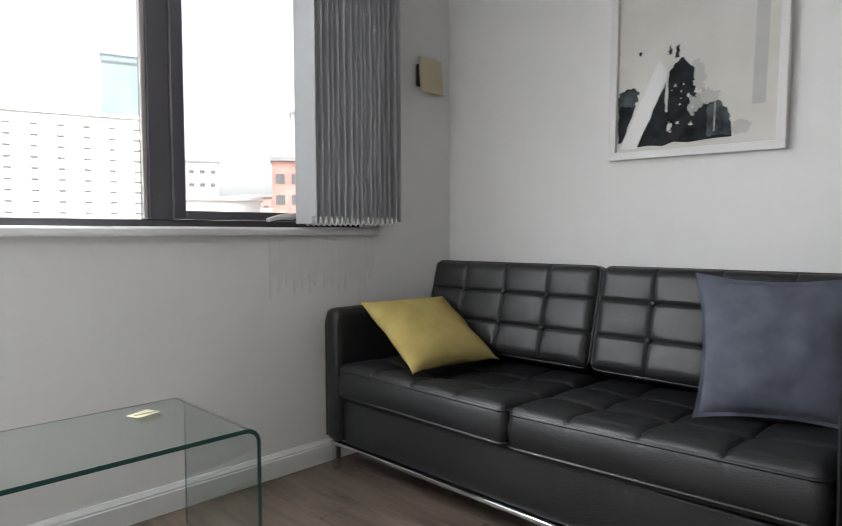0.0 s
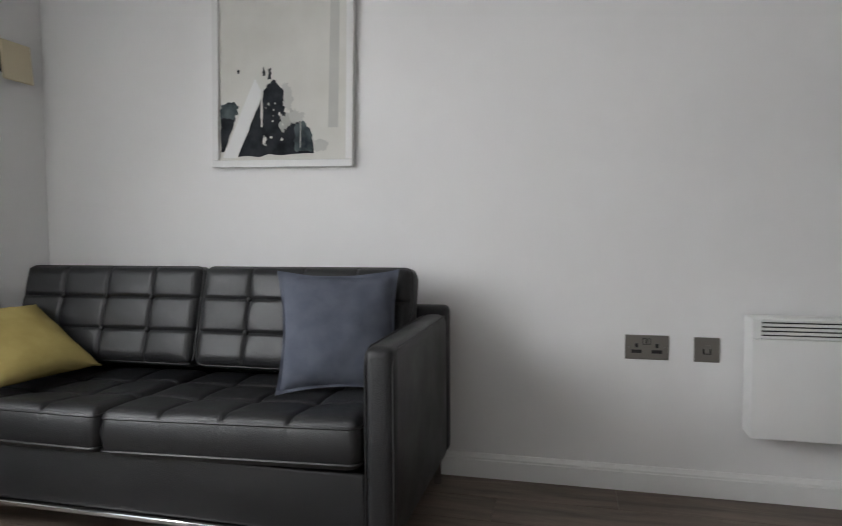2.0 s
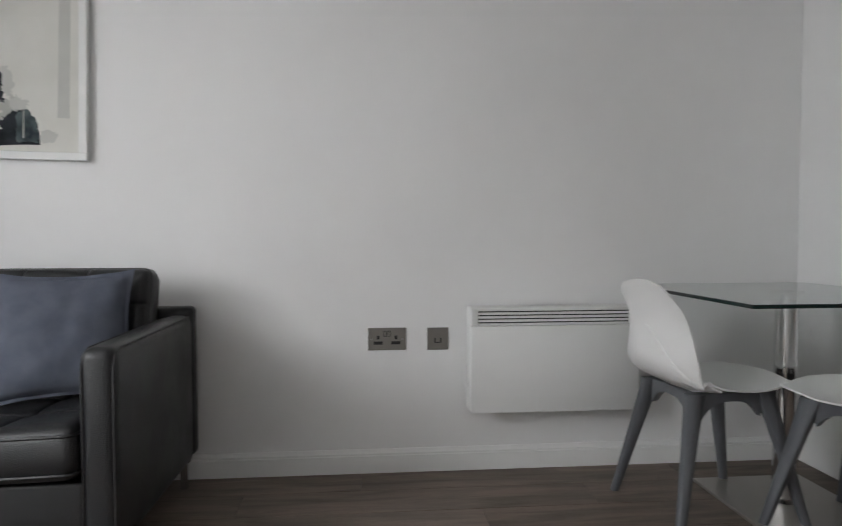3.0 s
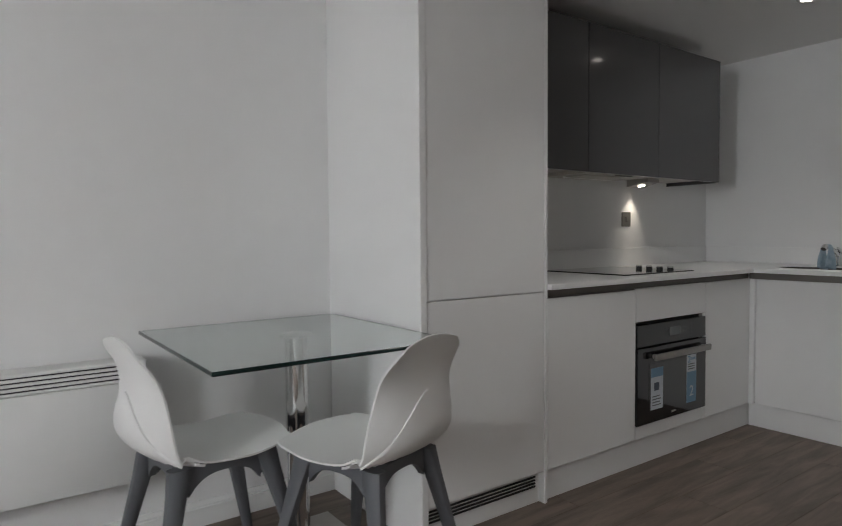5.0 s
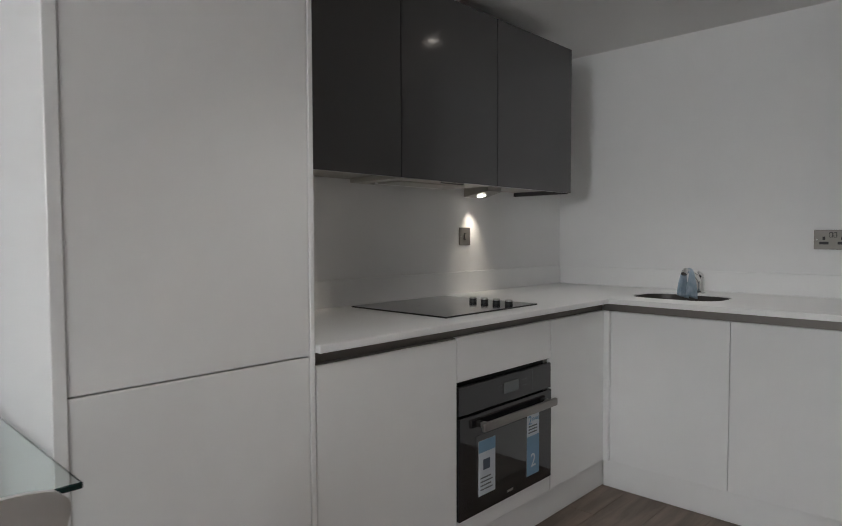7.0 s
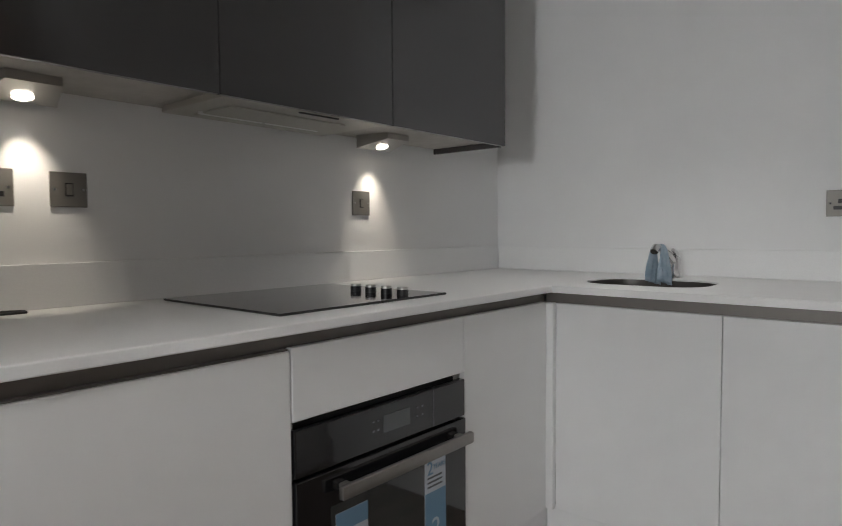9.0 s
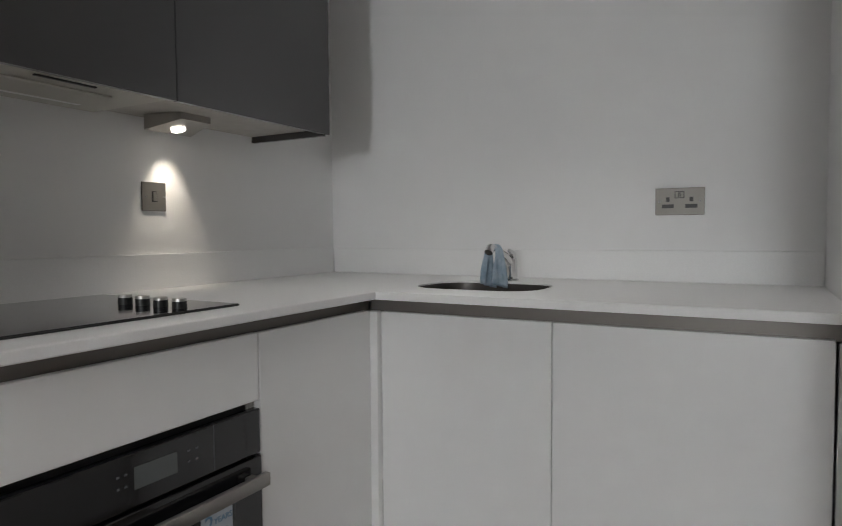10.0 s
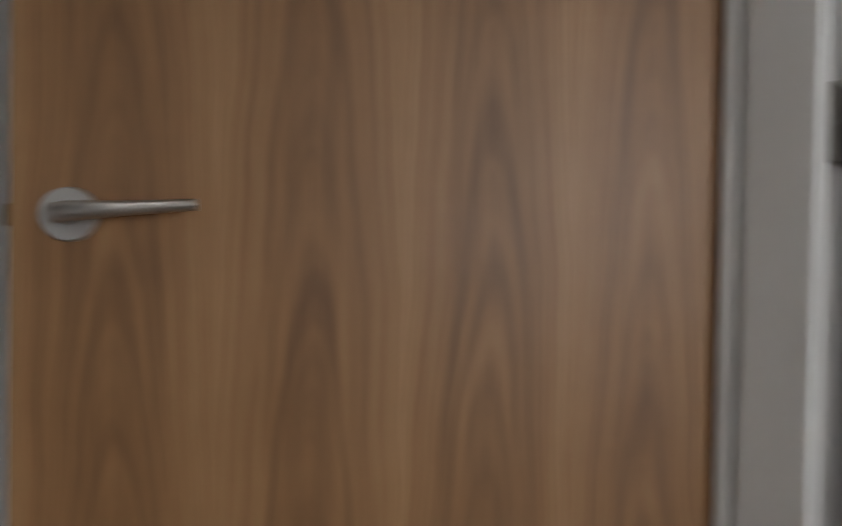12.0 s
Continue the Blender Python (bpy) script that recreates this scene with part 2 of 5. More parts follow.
def veneer(name, leaf, dark, mid, light, rough):
    """Crown-cut veneer: upright leaves, each with pointed arches up its middle and straight grain at its borders."""
    m = material(name, mid, rough)
    tree = m.node_tree
    def calc(op, a, b=0.0, c=0.0):
        n = tree.nodes.new("ShaderNodeMath")
        n.operation = op
        for k, v in enumerate((a, b, c)):
            if isinstance(v, (int, float)):
                n.inputs[k].default_value = v
            else:
                link(m, v, n.inputs[k])
        return n.outputs[0]
    def noise_at(u, v, scale, detail):
        c = tree.nodes.new("ShaderNodeCombineXYZ")
        for k, q in enumerate((u, v)):
            link(m, q, c.inputs[k])
        n = node(m, "ShaderNodeTexNoise", Scale=scale, Detail=detail)
        link(m, c.outputs["Vector"], n.inputs["Vector"])
        return n.outputs["Fac"]
    sep = tree.nodes.new("ShaderNodeSeparateXYZ")
    link(m, coords(m), sep.inputs["Vector"])
    y, z = sep.outputs["Y"], sep.outputs["Z"]
    wander = noise_at(calc("MULTIPLY", y, 0.4), calc("MULTIPLY", z, 1.0), 3.0, 2.0)
    across = calc("ADD", y, calc("MULTIPLY", calc("SUBTRACT", wander, 0.5), 0.04))
    index = calc("FLOOR", calc("DIVIDE", y, leaf))
    u = calc("SUBTRACT", calc("FRACT", calc("DIVIDE", across, leaf)), 0.5)
    u2 = calc("MULTIPLY", u, u)
    rise = calc("ADD", calc("ADD", z, calc("MULTIPLY", index, 3.7)), calc("MULTIPLY", u2, 5.2))
    crown = noise_at(rise, calc("MULTIPLY", index, 5.0), 8.0, 3.0)
    streak = noise_at(calc("MULTIPLY", across, 60.0), calc("MULTIPLY", z, 0.8), 1.0, 3.0)
    pore = noise_at(calc("MULTIPLY", y, 420.0), calc("MULTIPLY", z, 14.0), 1.0, 2.0)
    tone = calc("ADD", calc("MULTIPLY", crown, 0.58), calc("MULTIPLY", streak, 0.27))
    tone = calc("ADD", tone, calc("MULTIPLY", pore, 0.12))
    tone = calc("ADD", tone, calc("MULTIPLY", u2, 0.55))
    r = tree.nodes.new("ShaderNodeValToRGB")
    e = r.color_ramp.elements
    e[0].position, e[0].color = 0.36, (*dark, 1)
    e[1].position, e[1].color = 0.74, (*light, 1)
    e.new(0.53).color = (*mid, 1)
    link(m, tone, r.inputs["Fac"])
    b = tree.nodes["Principled BSDF"]
    link(m, r.outputs["Color"], b.inputs["Base Color"])
    bump = node(m, "ShaderNodeBump", Strength=0.06, Distance=0.0006)
    link(m, pore, bump.inputs["Height"])
    link(m, bump.outputs["Normal"], b.inputs["Normal"])
    return m


WALNUT = veneer("walnut_veneer", 0.191, (0.12, 0.054, 0.02), (0.23, 0.114, 0.045), (0.35, 0.196, 0.088), 0.5)


# ---- shaping helpers ----
def box(bm, x0, x1, y0, y1, z0, z1):
    vs = [bm.verts.new(p) for p in ((x0, y0, z0), (x1, y0, z0), (x1, y1, z0), (x0, y1, z0),
                                    (x0, y0, z1), (x1, y0, z1), (x1, y1, z1), (x0, y1, z1))]
    for f in ((3, 2, 1, 0), (4, 5, 6, 7), (0, 1, 5, 4), (1, 2, 6, 5), (2, 3, 7, 6), (3, 0, 4, 7)):
        bm.faces.new([vs[i] for i in f])
    return bm


def rounded(x0, x1, y0, y1, z0, z1, r=0.003, seg=2):
    bm = box(bmesh.new(), x0, x1, y0, y1, z0, z1)
    bmesh.ops.bevel(bm, geom=bm.edges[:], offset=r, segments=seg, affect="EDGES", profile=0.5)
    return bm


def tube(bm, a, b, ra, rb=None, n=20, caps=True):
    a, b = Vector(a), Vector(b)
    rb = ra if rb is None else rb
    q = (b - a).to_track_quat("Z", "Y")
    rings = []
    for p, r in ((a, ra), (b, rb)):
        rings.append([bm.verts.new(p + q @ Vector((r * math.cos(t), r * math.sin(t), 0)))
                      for t in (2 * math.pi * i / n for i in range(n))])
    for i in range(n):
        bm.faces.new((rings[0][i], rings[0][(i + 1) % n], rings[1][(i + 1) % n], rings[1][i]))
    if caps:
        bm.faces.new(rings[0][::-1])
        bm.faces.new(rings[1])
    return bm


def sweep(bm, path, radius, n=8, closed=False):
    """A round bar along a path; radius may be a number or one per point."""
    pts = [Vector(p) for p in path]
    rad = radius if isinstance(radius, (list, tuple)) else [radius] * len(pts)
    rings = []
    for i, p in enumerate(pts):
        a = pts[i - 1] if i or closed else p
        b = pts[(i + 1) % len(pts)] if i + 1 < len(pts) or closed else p
        q = (b - a).to_track_quat("Z", "Y")
        rings.append([bm.verts.new(p + q @ Vector((rad[i] * math.cos(t), rad[i] * math.sin(t), 0)))
                      for t in (2 * math.pi * k / n for k in range(n))])
    for i in range(len(rings) - (0 if closed else 1)):
        u, w = rings[i], rings[(i + 1) % len(rings)]
        for k in range(n):
            bm.faces.new((u[k], u[(k + 1) % n], w[(k + 1) % n], w[k]))
    if not closed:
        bm.faces.new(rings[0][::-1])
        bm.faces.new(rings[-1])
    return bm


def prism(bm, outline, axis, lo, hi):
    """A flat outline of (u, v) pulled from lo to hi along an axis."""
    def at(u, v, w):
        return {"x": (w, u, v), "y": (u, w, v), "z": (u, v, w)}[axis]
    low = [bm.verts.new(at(u, v, lo)) for u, v in outline]
    high = [bm.verts.new(at(u, v, hi)) for u, v in outline]
    n = len(outline)
    bm.faces.new(low[::-1])
    bm.faces.new(high)
    for i in range(n):
        bm.faces.new((low[i], low[(i + 1) % n], high[(i + 1) % n], high[i]))
    return bm


def part(name, bm, mat, parent=None, label="", smooth=False, at=None):
    bmesh.ops.recalc_face_normals(bm, faces=bm.faces[:])
    me = bpy.data.meshes.new(name)
    bm.to_mesh(me)
    bm.free()
    for m in mat if isinstance(mat, (list, tuple)) else (mat,):
        me.materials.append(m)
    if smooth:
        me.shade_smooth()
        me.set_sharp_from_angle(angle=radians(40))
    ob = new(name, me)
    if parent is not None:
        ob.parent = parent
    if at is not None:
        ob.matrix_basis = at
    if label:
        ob["label"] = label
    return ob


def thing(name, label, category, m=None, group="", kind=""):
    ob = new(name)
    ob.empty_display_size = 0.1
    if m is not None:
        ob.matrix_basis = m
    return tagged(ob, label, category, group, kind)


def solid(name, bm, mat, label, category="", kind="structure", smooth=False):
    return tagged(part(name, bm, mat, smooth=smooth), label, category, kind=kind)


# ---- the room ----
ROOM_X, BACK_Y, TOP = 7.43, -3.05, 2.24
NIB_X, NIB_Y, NIB_END = 5.99, -1.832, -2.3
DW_Y, DW_X = -2.66, 5.272  # the wall that holds the hall door, and its free corner
PASS_X = 6.76
WIN_Y0, WIN_Y1, WIN_Z0, WIN_Z1 = -2.75, -0.53, 1.005, 2.14

bm = bmesh.new()
box(bm, -0.3, 0, BACK_Y - 0.25, 0.25, -0.2, WIN_Z0)
box(bm, -0.3, 0, BACK_Y - 0.25, 0.25, WIN_Z1, TOP)
box(bm, -0.3, 0, WIN_Y1, 0.25, WIN_Z0, WIN_Z1)
box(bm, -0.3, 0, BACK_Y - 0.25, WIN_Y0, WIN_Z0, WIN_Z1)
solid("wall_window", bm, WALL, "white painted wall below and beside the window", "wall")
solid("wall_sofa", box(bmesh.new(), 0, ROOM_X, 0, 0.25, -0.2, TOP), WALL, "plain white painted wall behind the sofa", "wall")
solid("wall_sink", box(bmesh.new(), ROOM_X, ROOM_X + 0.2, BACK_Y - 1.4, 0.25, -0.2, TOP), WALL, "white painted wall above the sink", "wall")
bm = box(bmesh.new(), NIB_X, ROOM_X, NIB_END, NIB_Y, -0.2, TOP)
box(bm, PASS_X, ROOM_X, BACK_Y - 1.2, NIB_END, -0.2, TOP)
solid("wall_nib", bm, WALL, "white wall that ends the kitchen counter", "wall")
DOOR_X0, DOOR_X1, DOOR_Z = 5.376, 6.164, 2.03
bm = box(bmesh.new(), 0, DW_X, BACK_Y - 0.12, BACK_Y, -0.2, TOP)
# unseen block, added to keep window light off the corner by the hall door
box(bm, 4.15, 5.19, BACK_Y, DW_Y, -0.2, TOP)
solid("wall_back", bm, WALL, "plain white painted wall opposite the sofa, with an unseen block shading the door corner", "wall")
bm = bmesh.new()
box(bm, DW_X, DOOR_X0 - 0.03, BACK_Y - 1.2, DW_Y, -0.2, TOP)
box(bm, DOOR_X0 - 0.03, DOOR_X1 + 0.03, DW_Y - 0.12, DW_Y, DOOR_Z + 0.03, TOP)
box(bm, DOOR_X1 + 0.03, PASS_X, DW_Y - 0.12, DW_Y, -0.2, TOP)
solid("wall_door", bm, WALL, "white painted wall with the hall doorway", "wall")
solid("wall_hall", box(bmesh.new(), DW_X, PASS_X, BACK_Y - 1.4, BACK_Y - 1.2, -0.2, TOP), WALL, "plain white wall closing the hall", "wall")
solid("ceiling", box(box(bmesh.new(), -0.3, ROOM_X + 0.2, BACK_Y - 0.12, 0.25, TOP, TOP + 0.2), 5.2, ROOM_X + 0.2, BACK_Y - 1.4, BACK_Y - 0.1205, TOP, TOP + 0.2), CEILING, "flat white painted ceiling", "ceiling")
floor = solid("floor", box(box(bmesh.new(), -0.3, ROOM_X + 0.2, BACK_Y - 0.12, 0.25, -0.2, -0.012), 5.2, ROOM_X + 0.2, BACK_Y - 1.4, BACK_Y - 0.1205, -0.2, -0.012), CARCASSDARK, "grey-brown wood laminate floor of long planks", "floor")


def skirting(x0, x1, y0, y1, face):
    bm = bmesh.new()
    d = 0.018
    prof = [(0, 0), (d, 0), (d, 0.07), (d - 0.003, 0.073), (d - 0.003, 0.08), (d - 0.006, 0.084), (0.006, 0.095), (0, 0.095)]
    if face == "y":
        prism(bm, [(y1 - u, v) for u, v in prof], "x", x0, x1)
    elif face == "x":
        prism(bm, [(x0 + u, v) for u, v in prof], "y", y0, y1)
    elif face == "-x":
        prism(bm, [(x1 - u, v) for u, v in prof], "y", y0, y1)
    else:
        prism(bm, [(y0 + u, v) for u, v in prof], "x", x0, x1)
    return solid("baseboard", bm, TRIM, "white painted skirting board with a stepped top", "skirting")


skirting(0.018, 4.453, 0, 0, "y")
skirting(0, 0, BACK_Y + 0.018, -0.018, "x")
skirting(0, NIB_X, NIB_END, NIB_Y, "-x")
skirting(0.018, 4.132, BACK_Y, 0, "-y")
skirting(0, DW_X, BACK_Y + 0.018, DW_Y, "-x")

# ---- window ----
win = thing("window_1", "anthracite aluminium window with two lights over a white sill", "window", kind="structure")
FX0, FX1 = -0.13, -0.06
MY0, MY1 = -1.52, -1.37


def window_bar(name, y0, y1, z0, z1, x0=FX0, x1=FX1, r=0.003):
    return part(name, rounded(x0, x1, y0, y1, z0, z1, r, 1), FRAME, win)


window_bar("bottom_rail", WIN_Y0, WIN_Y1, WIN_Z0 - 0.02, WIN_Z0 + 0.025)
window_bar("top_rail", WIN_Y0, WIN_Y1, WIN_Z1 - 0.06, WIN_Z1)
window_bar("jamb", WIN_Y0, WIN_Y0 + 0.06, WIN_Z0 + 0.025, WIN_Z1 - 0.06)
window_bar("jamb", WIN_Y1 - 0.06, WIN_Y1, WIN_Z0 + 0.025, WIN_Z1 - 0.06)
window_bar("mullion", MY0 + 0.02, MY1 - 0.05, WIN_Z0 + 0.025, WIN_Z1 - 0.06, FX0, FX1 + 0.012)
# opening sash on the sofa side
sash = part("sash", rounded(FX0 + 0.01, FX1 + 0.02, MY1 - 0.05, MY1, WIN_Z0 + 0.027, WIN_Z1 - 0.062, 0.004, 1), FRAME, win)
part("sash_rail", rounded(FX0 + 0.01, FX1 + 0.02, MY1, WIN_Y1 - 0.061, WIN_Z0 + 0.027, WIN_Z0 + 0.058, 0.004, 1), FRAME, win)
part("sash_rail", rounded(FX0 + 0.01, FX1 + 0.02, MY1, WIN_Y1 - 0.061, WIN_Z1 - 0.11, WIN_Z1 - 0.062, 0.004, 1), FRAME, win)
part("sash_stile", rounded(FX0 + 0.01, FX1 + 0.02, WIN_Y1 - 0.11, WIN_Y1 - 0.061, WIN_Z0 + 0.058, WIN_Z1 - 0.11, 0.004, 1), FRAME, win)
part("glazing_bead", rounded(FX1 - 0.004, FX1 + 0.008, MY0, MY0 + 0.019, WIN_Z0 + 0.026, WIN_Z1 - 0.062, 0.003, 1), STEEL, win)
for y0, y1, z0 in ((WIN_Y0 + 0.06, MY0 + 0.02, WIN_Z0 + 0.025), (MY1, WIN_Y1 - 0.11, WIN_Z0 + 0.058)):
    p = part("pane", box(bmesh.new(), -0.1, -0.094, y0, y1, z0, WIN_Z1 - 0.11 if y0 > -1.4 else WIN_Z1 - 0.06), PANE, win, "clear window pane")
    p.visible_shadow = False
bm = rounded(-0.06, 0.032, WIN_Y0 - 0.03, -0.505, WIN_Z0 - 0.035, WIN_Z0 - 0.004, 0.006, 3)
part("window_sill", bm, TRIM, win, "white painted sill board", True)
STAY = material("satin_aluminium", (0.74, 0.74, 0.74), 0.4, 0.25)
h = part("window_handle", rounded(FX1 + 0.02, FX1 + 0.032, -1.0, -0.92, WIN_Z0 + 0.03, WIN_Z0 + 0.05, 0.004, 2), STAY, win, "satin aluminium window stay with a lever", True)
part("lever", sweep(bmesh.new(), [(FX1 + 0.04, -0.93, WIN_Z0 + 0.045), (FX1 + 0.05, -1.0, WIN_Z0 + 0.04), (FX1 + 0.055, -1.06, WIN_Z0 + 0.028)], [0.013, 0.011, 0.008]), STAY, h, "", True)

PATCH = material("patched_paint", (0.74, 0.735, 0.73), 0.5)
mottle(PATCH, (0.755, 0.75, 0.745), (0.8, 0.795, 0.79), 9, 0.3, 0.7, (1, 6, 0.6))
rp = random.Random(21)
bm = bmesh.new()
for k in range(44):
    y = -1.06 + 0.548 * k / 44
    foot = 0.775 + rp.uniform(-0.04, 0.03) + (0.02 if k % 3 else -0.025)
    box(bm, 0.0012, 0.0032, y, y + 0.0124, foot, 0.965)
solid("wall_patch", bm, PATCH, "streaky touched-up paint on the wall below the sill", "paint")

# ---- vertical blind, drawn to one side ----
blind = thing("vertical_blind", "grey fabric vertical blind drawn to one side with bottom chains", "blind")
B_Y0, B_Y1, B_Z0, B_Z1 = -0.905, -0.45, 1.03, 2.18
part("head_rail", rounded(0.035, 0.08, WIN_Y0 - 0.1, B_Y1, B_Z1, B_Z1 + 0.04, 0.004, 2), TRIM, blind, "white aluminium head rail")
rng = random.Random(4)
N_VANE = 17
for i in range(N_VANE):
    y = B_Y0 + (B_Y1 - B_Y0 - 0.01) * i / (N_VANE - 1)
    lean = rng.uniform(-0.009, 0.009)
    bm = bmesh.new()
    hw = 0.0445
    pts = []
    for k in range(7):
        u = -1 + k / 3
        pts.append((0.0575 + hw * u * 0.92, y + 0.021 * u + 0.005 * (1 - u * u) + lean))
    prism(bm, pts + [(px, py + 0.0012) for px, py in reversed(pts)], "z", B_Z0, B_Z1)
    part("vane", bm, BLIND, blind)
    part("weight", rounded(0.0575 - hw * 0.86, 0.0575 + hw * 0.86, y - 0.004, y + 0.004, B_Z0 - 0.012, B_Z0 + 0.02, 0.002, 1), BLIND, blind)
    if i:
        for xx in (0.024, 0.094):
            yy = B_Y0 + (B_Y1 - B_Y0 - 0.01) * (i - 1) / (N_VANE - 1)
            part("chain", sweep(bmesh.new(), [(xx, yy, B_Z0 + 0.012), (xx, yy + 0.007, B_Z0 - 0.012), (xx, yy + 0.017, B_Z0 - 0.018), (xx, yy + 0.025, B_Z0 - 0.008), (xx, y, B_Z0 + 0.014)], 0.0036, 6), CORD, blind)
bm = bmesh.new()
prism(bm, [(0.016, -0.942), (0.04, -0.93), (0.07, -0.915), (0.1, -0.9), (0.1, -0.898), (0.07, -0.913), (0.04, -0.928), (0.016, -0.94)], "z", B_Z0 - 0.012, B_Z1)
part("lead_vane", bm, BLINDBACKLIT, blind, "end vane in a paler tone, its backlight put into the colour")
pk = part("clip_block", rounded(0.0, 0.03, -0.6, -0.54, WIN_Z0 - 0.003, WIN_Z0 + 0.009, 0.002, 1), TRIM)
tagged(pk, "small white plastic clip lying on the window sill", "clip")

# ---- wall light beside the window ----
sc = thing("wall_light", "cream square wall light with a slanted shade, switched off", "wall light")
bm = bmesh.new()
prism(bm, [(0.062, 1.648), (0.074, 1.648), (0.06, 1.818), (0.048, 1.818)], "y", -0.272, -0.118)
bmesh.ops.bevel(bm, geom=bm.edges[:], offset=0.004, segments=2, affect="EDGES")
part("shade", bm, SHADE, sc, "cream plaster front panel", True)
part("backplate", rounded(0.0, 0.012, -0.24, -0.15, 1.69, 1.79, 0.004, 2), BLACK, sc)
part("bracket", rounded(0.012, 0.05, -0.25, -0.24, 1.7, 1.79, 0.002, 1), BLACK, sc)
part("bracket", rounded(0.012, 0.05, -0.15, -0.14, 1.7, 1.79, 0.002, 1), BLACK, sc)

# ---- framed picture over the sofa ----
pic = thing("framed_picture", "white-framed abstract print of black and teal brush marks", "picture", pose(1.223, -0.004, 1.26, 0, 1.2, 0))
PW, PH, PB = 0.642, 0.86, 0.03
part("backing", box(bmesh.new(), -PW / 2 + 0.01, PW / 2 - 0.01, -0.012, 0, 0.01, PH - 0.01), PAPER, pic)
for nm, x0, x1, z0, z1 in (("frame_bottom", -PW / 2, PW / 2, 0, PB), ("frame_top", -PW / 2, PW / 2, PH - PB, PH),
                           ("frame_side", -PW / 2, -PW / 2 + PB, PB, PH - PB), ("frame_side", PW / 2 - PB, PW / 2, PB, PH - PB)):
    part(nm, rounded(x0, x1, -0.03, -0.001, z0, z1, 0.002, 1), PICTURE, pic)
part("print", box(bmesh.new(), -PW / 2 + PB, PW / 2 - PB, -0.016, -0.012, PB, PH - PB), PAPER, pic, "cream paper print")


def blot(name, outline, mat, depth, rough_edge=0.006, seed=1, steps=7):
    """A painted mark with a ragged outline, laid on the print."""
    r = random.Random(seed)
    pts = []
    for i, (u, v) in enumerate(outline):
        a, b = outline[(i + 1) % len(outline)], (u, v)
        for k in range(steps):
            t = k / steps
            j = rough_edge if 0 < k else rough_edge * 0.4
            pts.append((u + (a[0] - u) * t + r.uniform(-j, j), v + (a[1] - v) * t + r.uniform(-j, j)))
    bm = bmesh.new()
    vs = [bm.verts.new((u * 1.03 - 0.016 - PW / 2, -depth, v * 1.06 + 0.012)) for u, v in pts]
    f = bm.faces.new(vs)
    ext = bmesh.ops.extrude_face_region(bm, geom=[f])
    bmesh.ops.translate(bm, verts=[e for e in ext["geom"] if isinstance(e, bmesh.types.BMVert)], vec=(0, 0.0006, 0))
    bmesh.ops.triangulate(bm, faces=bm.faces[:])
    return part(name, bm, mat, pic)


blot("black_mark", [(0.13, 0.032), (0.468, 0.044), (0.455, 0.12), (0.40, 0.2), (0.345, 0.18), (0.335, 0.235), (0.33, 0.3), (0.29, 0.335), (0.25, 0.3), (0.215, 0.215)], INK, 0.0168, 0.007, 3)
blot("black_mark", [(0.05, 0.052), (0.066, 0.052), (0.12, 0.19), (0.05, 0.195)], INK, 0.0166, 0.003, 4)
blot("teal_mark", [(0.05, 0.185), (0.118, 0.185), (0.132, 0.225), (0.11, 0.255), (0.05, 0.24)], TEAL, 0.0172, 0.006, 5)
blot("teal_mark", [(0.385, 0.05), (0.466, 0.048), (0.458, 0.125), (0.42, 0.17), (0.385, 0.15)], TEAL, 0.0174, 0.006, 6)
blot("grey_mark", [(0.33, 0.13), (0.365, 0.15), (0.4, 0.19), (0.37, 0.22), (0.345, 0.19), (0.315, 0.19)], WASH, 0.0178, 0.01, 7)
blot("grey_mark", [(0.325, 0.3), (0.34, 0.325), (0.37, 0.3), (0.378, 0.25), (0.362, 0.215), (0.338, 0.22)], PALEBAND, 0.0165, 0.006, 21)
blot("grey_mark", [(0.355, 0.2), (0.385, 0.215), (0.43, 0.19), (0.42, 0.165), (0.37, 0.165)], PALEBAND, 0.0179, 0.008, 22)
blot("grey_mark", [(0.472, 0.05), (0.52, 0.055), (0.53, 0.085), (0.5, 0.1), (0.47, 0.09)], PALEBAND, 0.0165, 0.006, 23)
blot("white_stripe", [(0.06, 0.03), (0.126, 0.026), (0.243, 0.28), (0.208, 0.34)], PICTURE, 0.018, 0.0012, 8)
blot("drip", [(0.235, 0.15), (0.243, 0.15), (0.245, 0.3), (0.236, 0.3)], PAPER, 0.0184, 0.003, 9)
blot("drip", [(0.408, 0.065), (0.413, 0.065), (0.413, 0.17), (0.409, 0.17)], WASH, 0.0184, 0.001, 10)
blot("fleck", [(0.24, 0.35), (0.252, 0.35), (0.25, 0.385), (0.243, 0.38)], INK, 0.0172, 0.003, 11)
blot("fleck", [(0.266, 0.335), (0.282, 0.335), (0.28, 0.38), (0.268, 0.375)], INK, 0.0172, 0.003, 12)
blot("fleck", [(0.128, 0.365), (0.138, 0.365), (0.138, 0.378), (0.128, 0.378)], INK, 0.0172, 0.002, 13)
blot("pale_band", [(0.53, 0.14), (0.572, 0.14), (0.58, 0.825), (0.54, 0.825)], PALEBAND, 0.0166, 0.001, 14)
blot("fleck", [(0.24, 0.085), (0.25, 0.08), (0.262, 0.1), (0.248, 0.115)], PAPER, 0.0184, 0.003, 15)
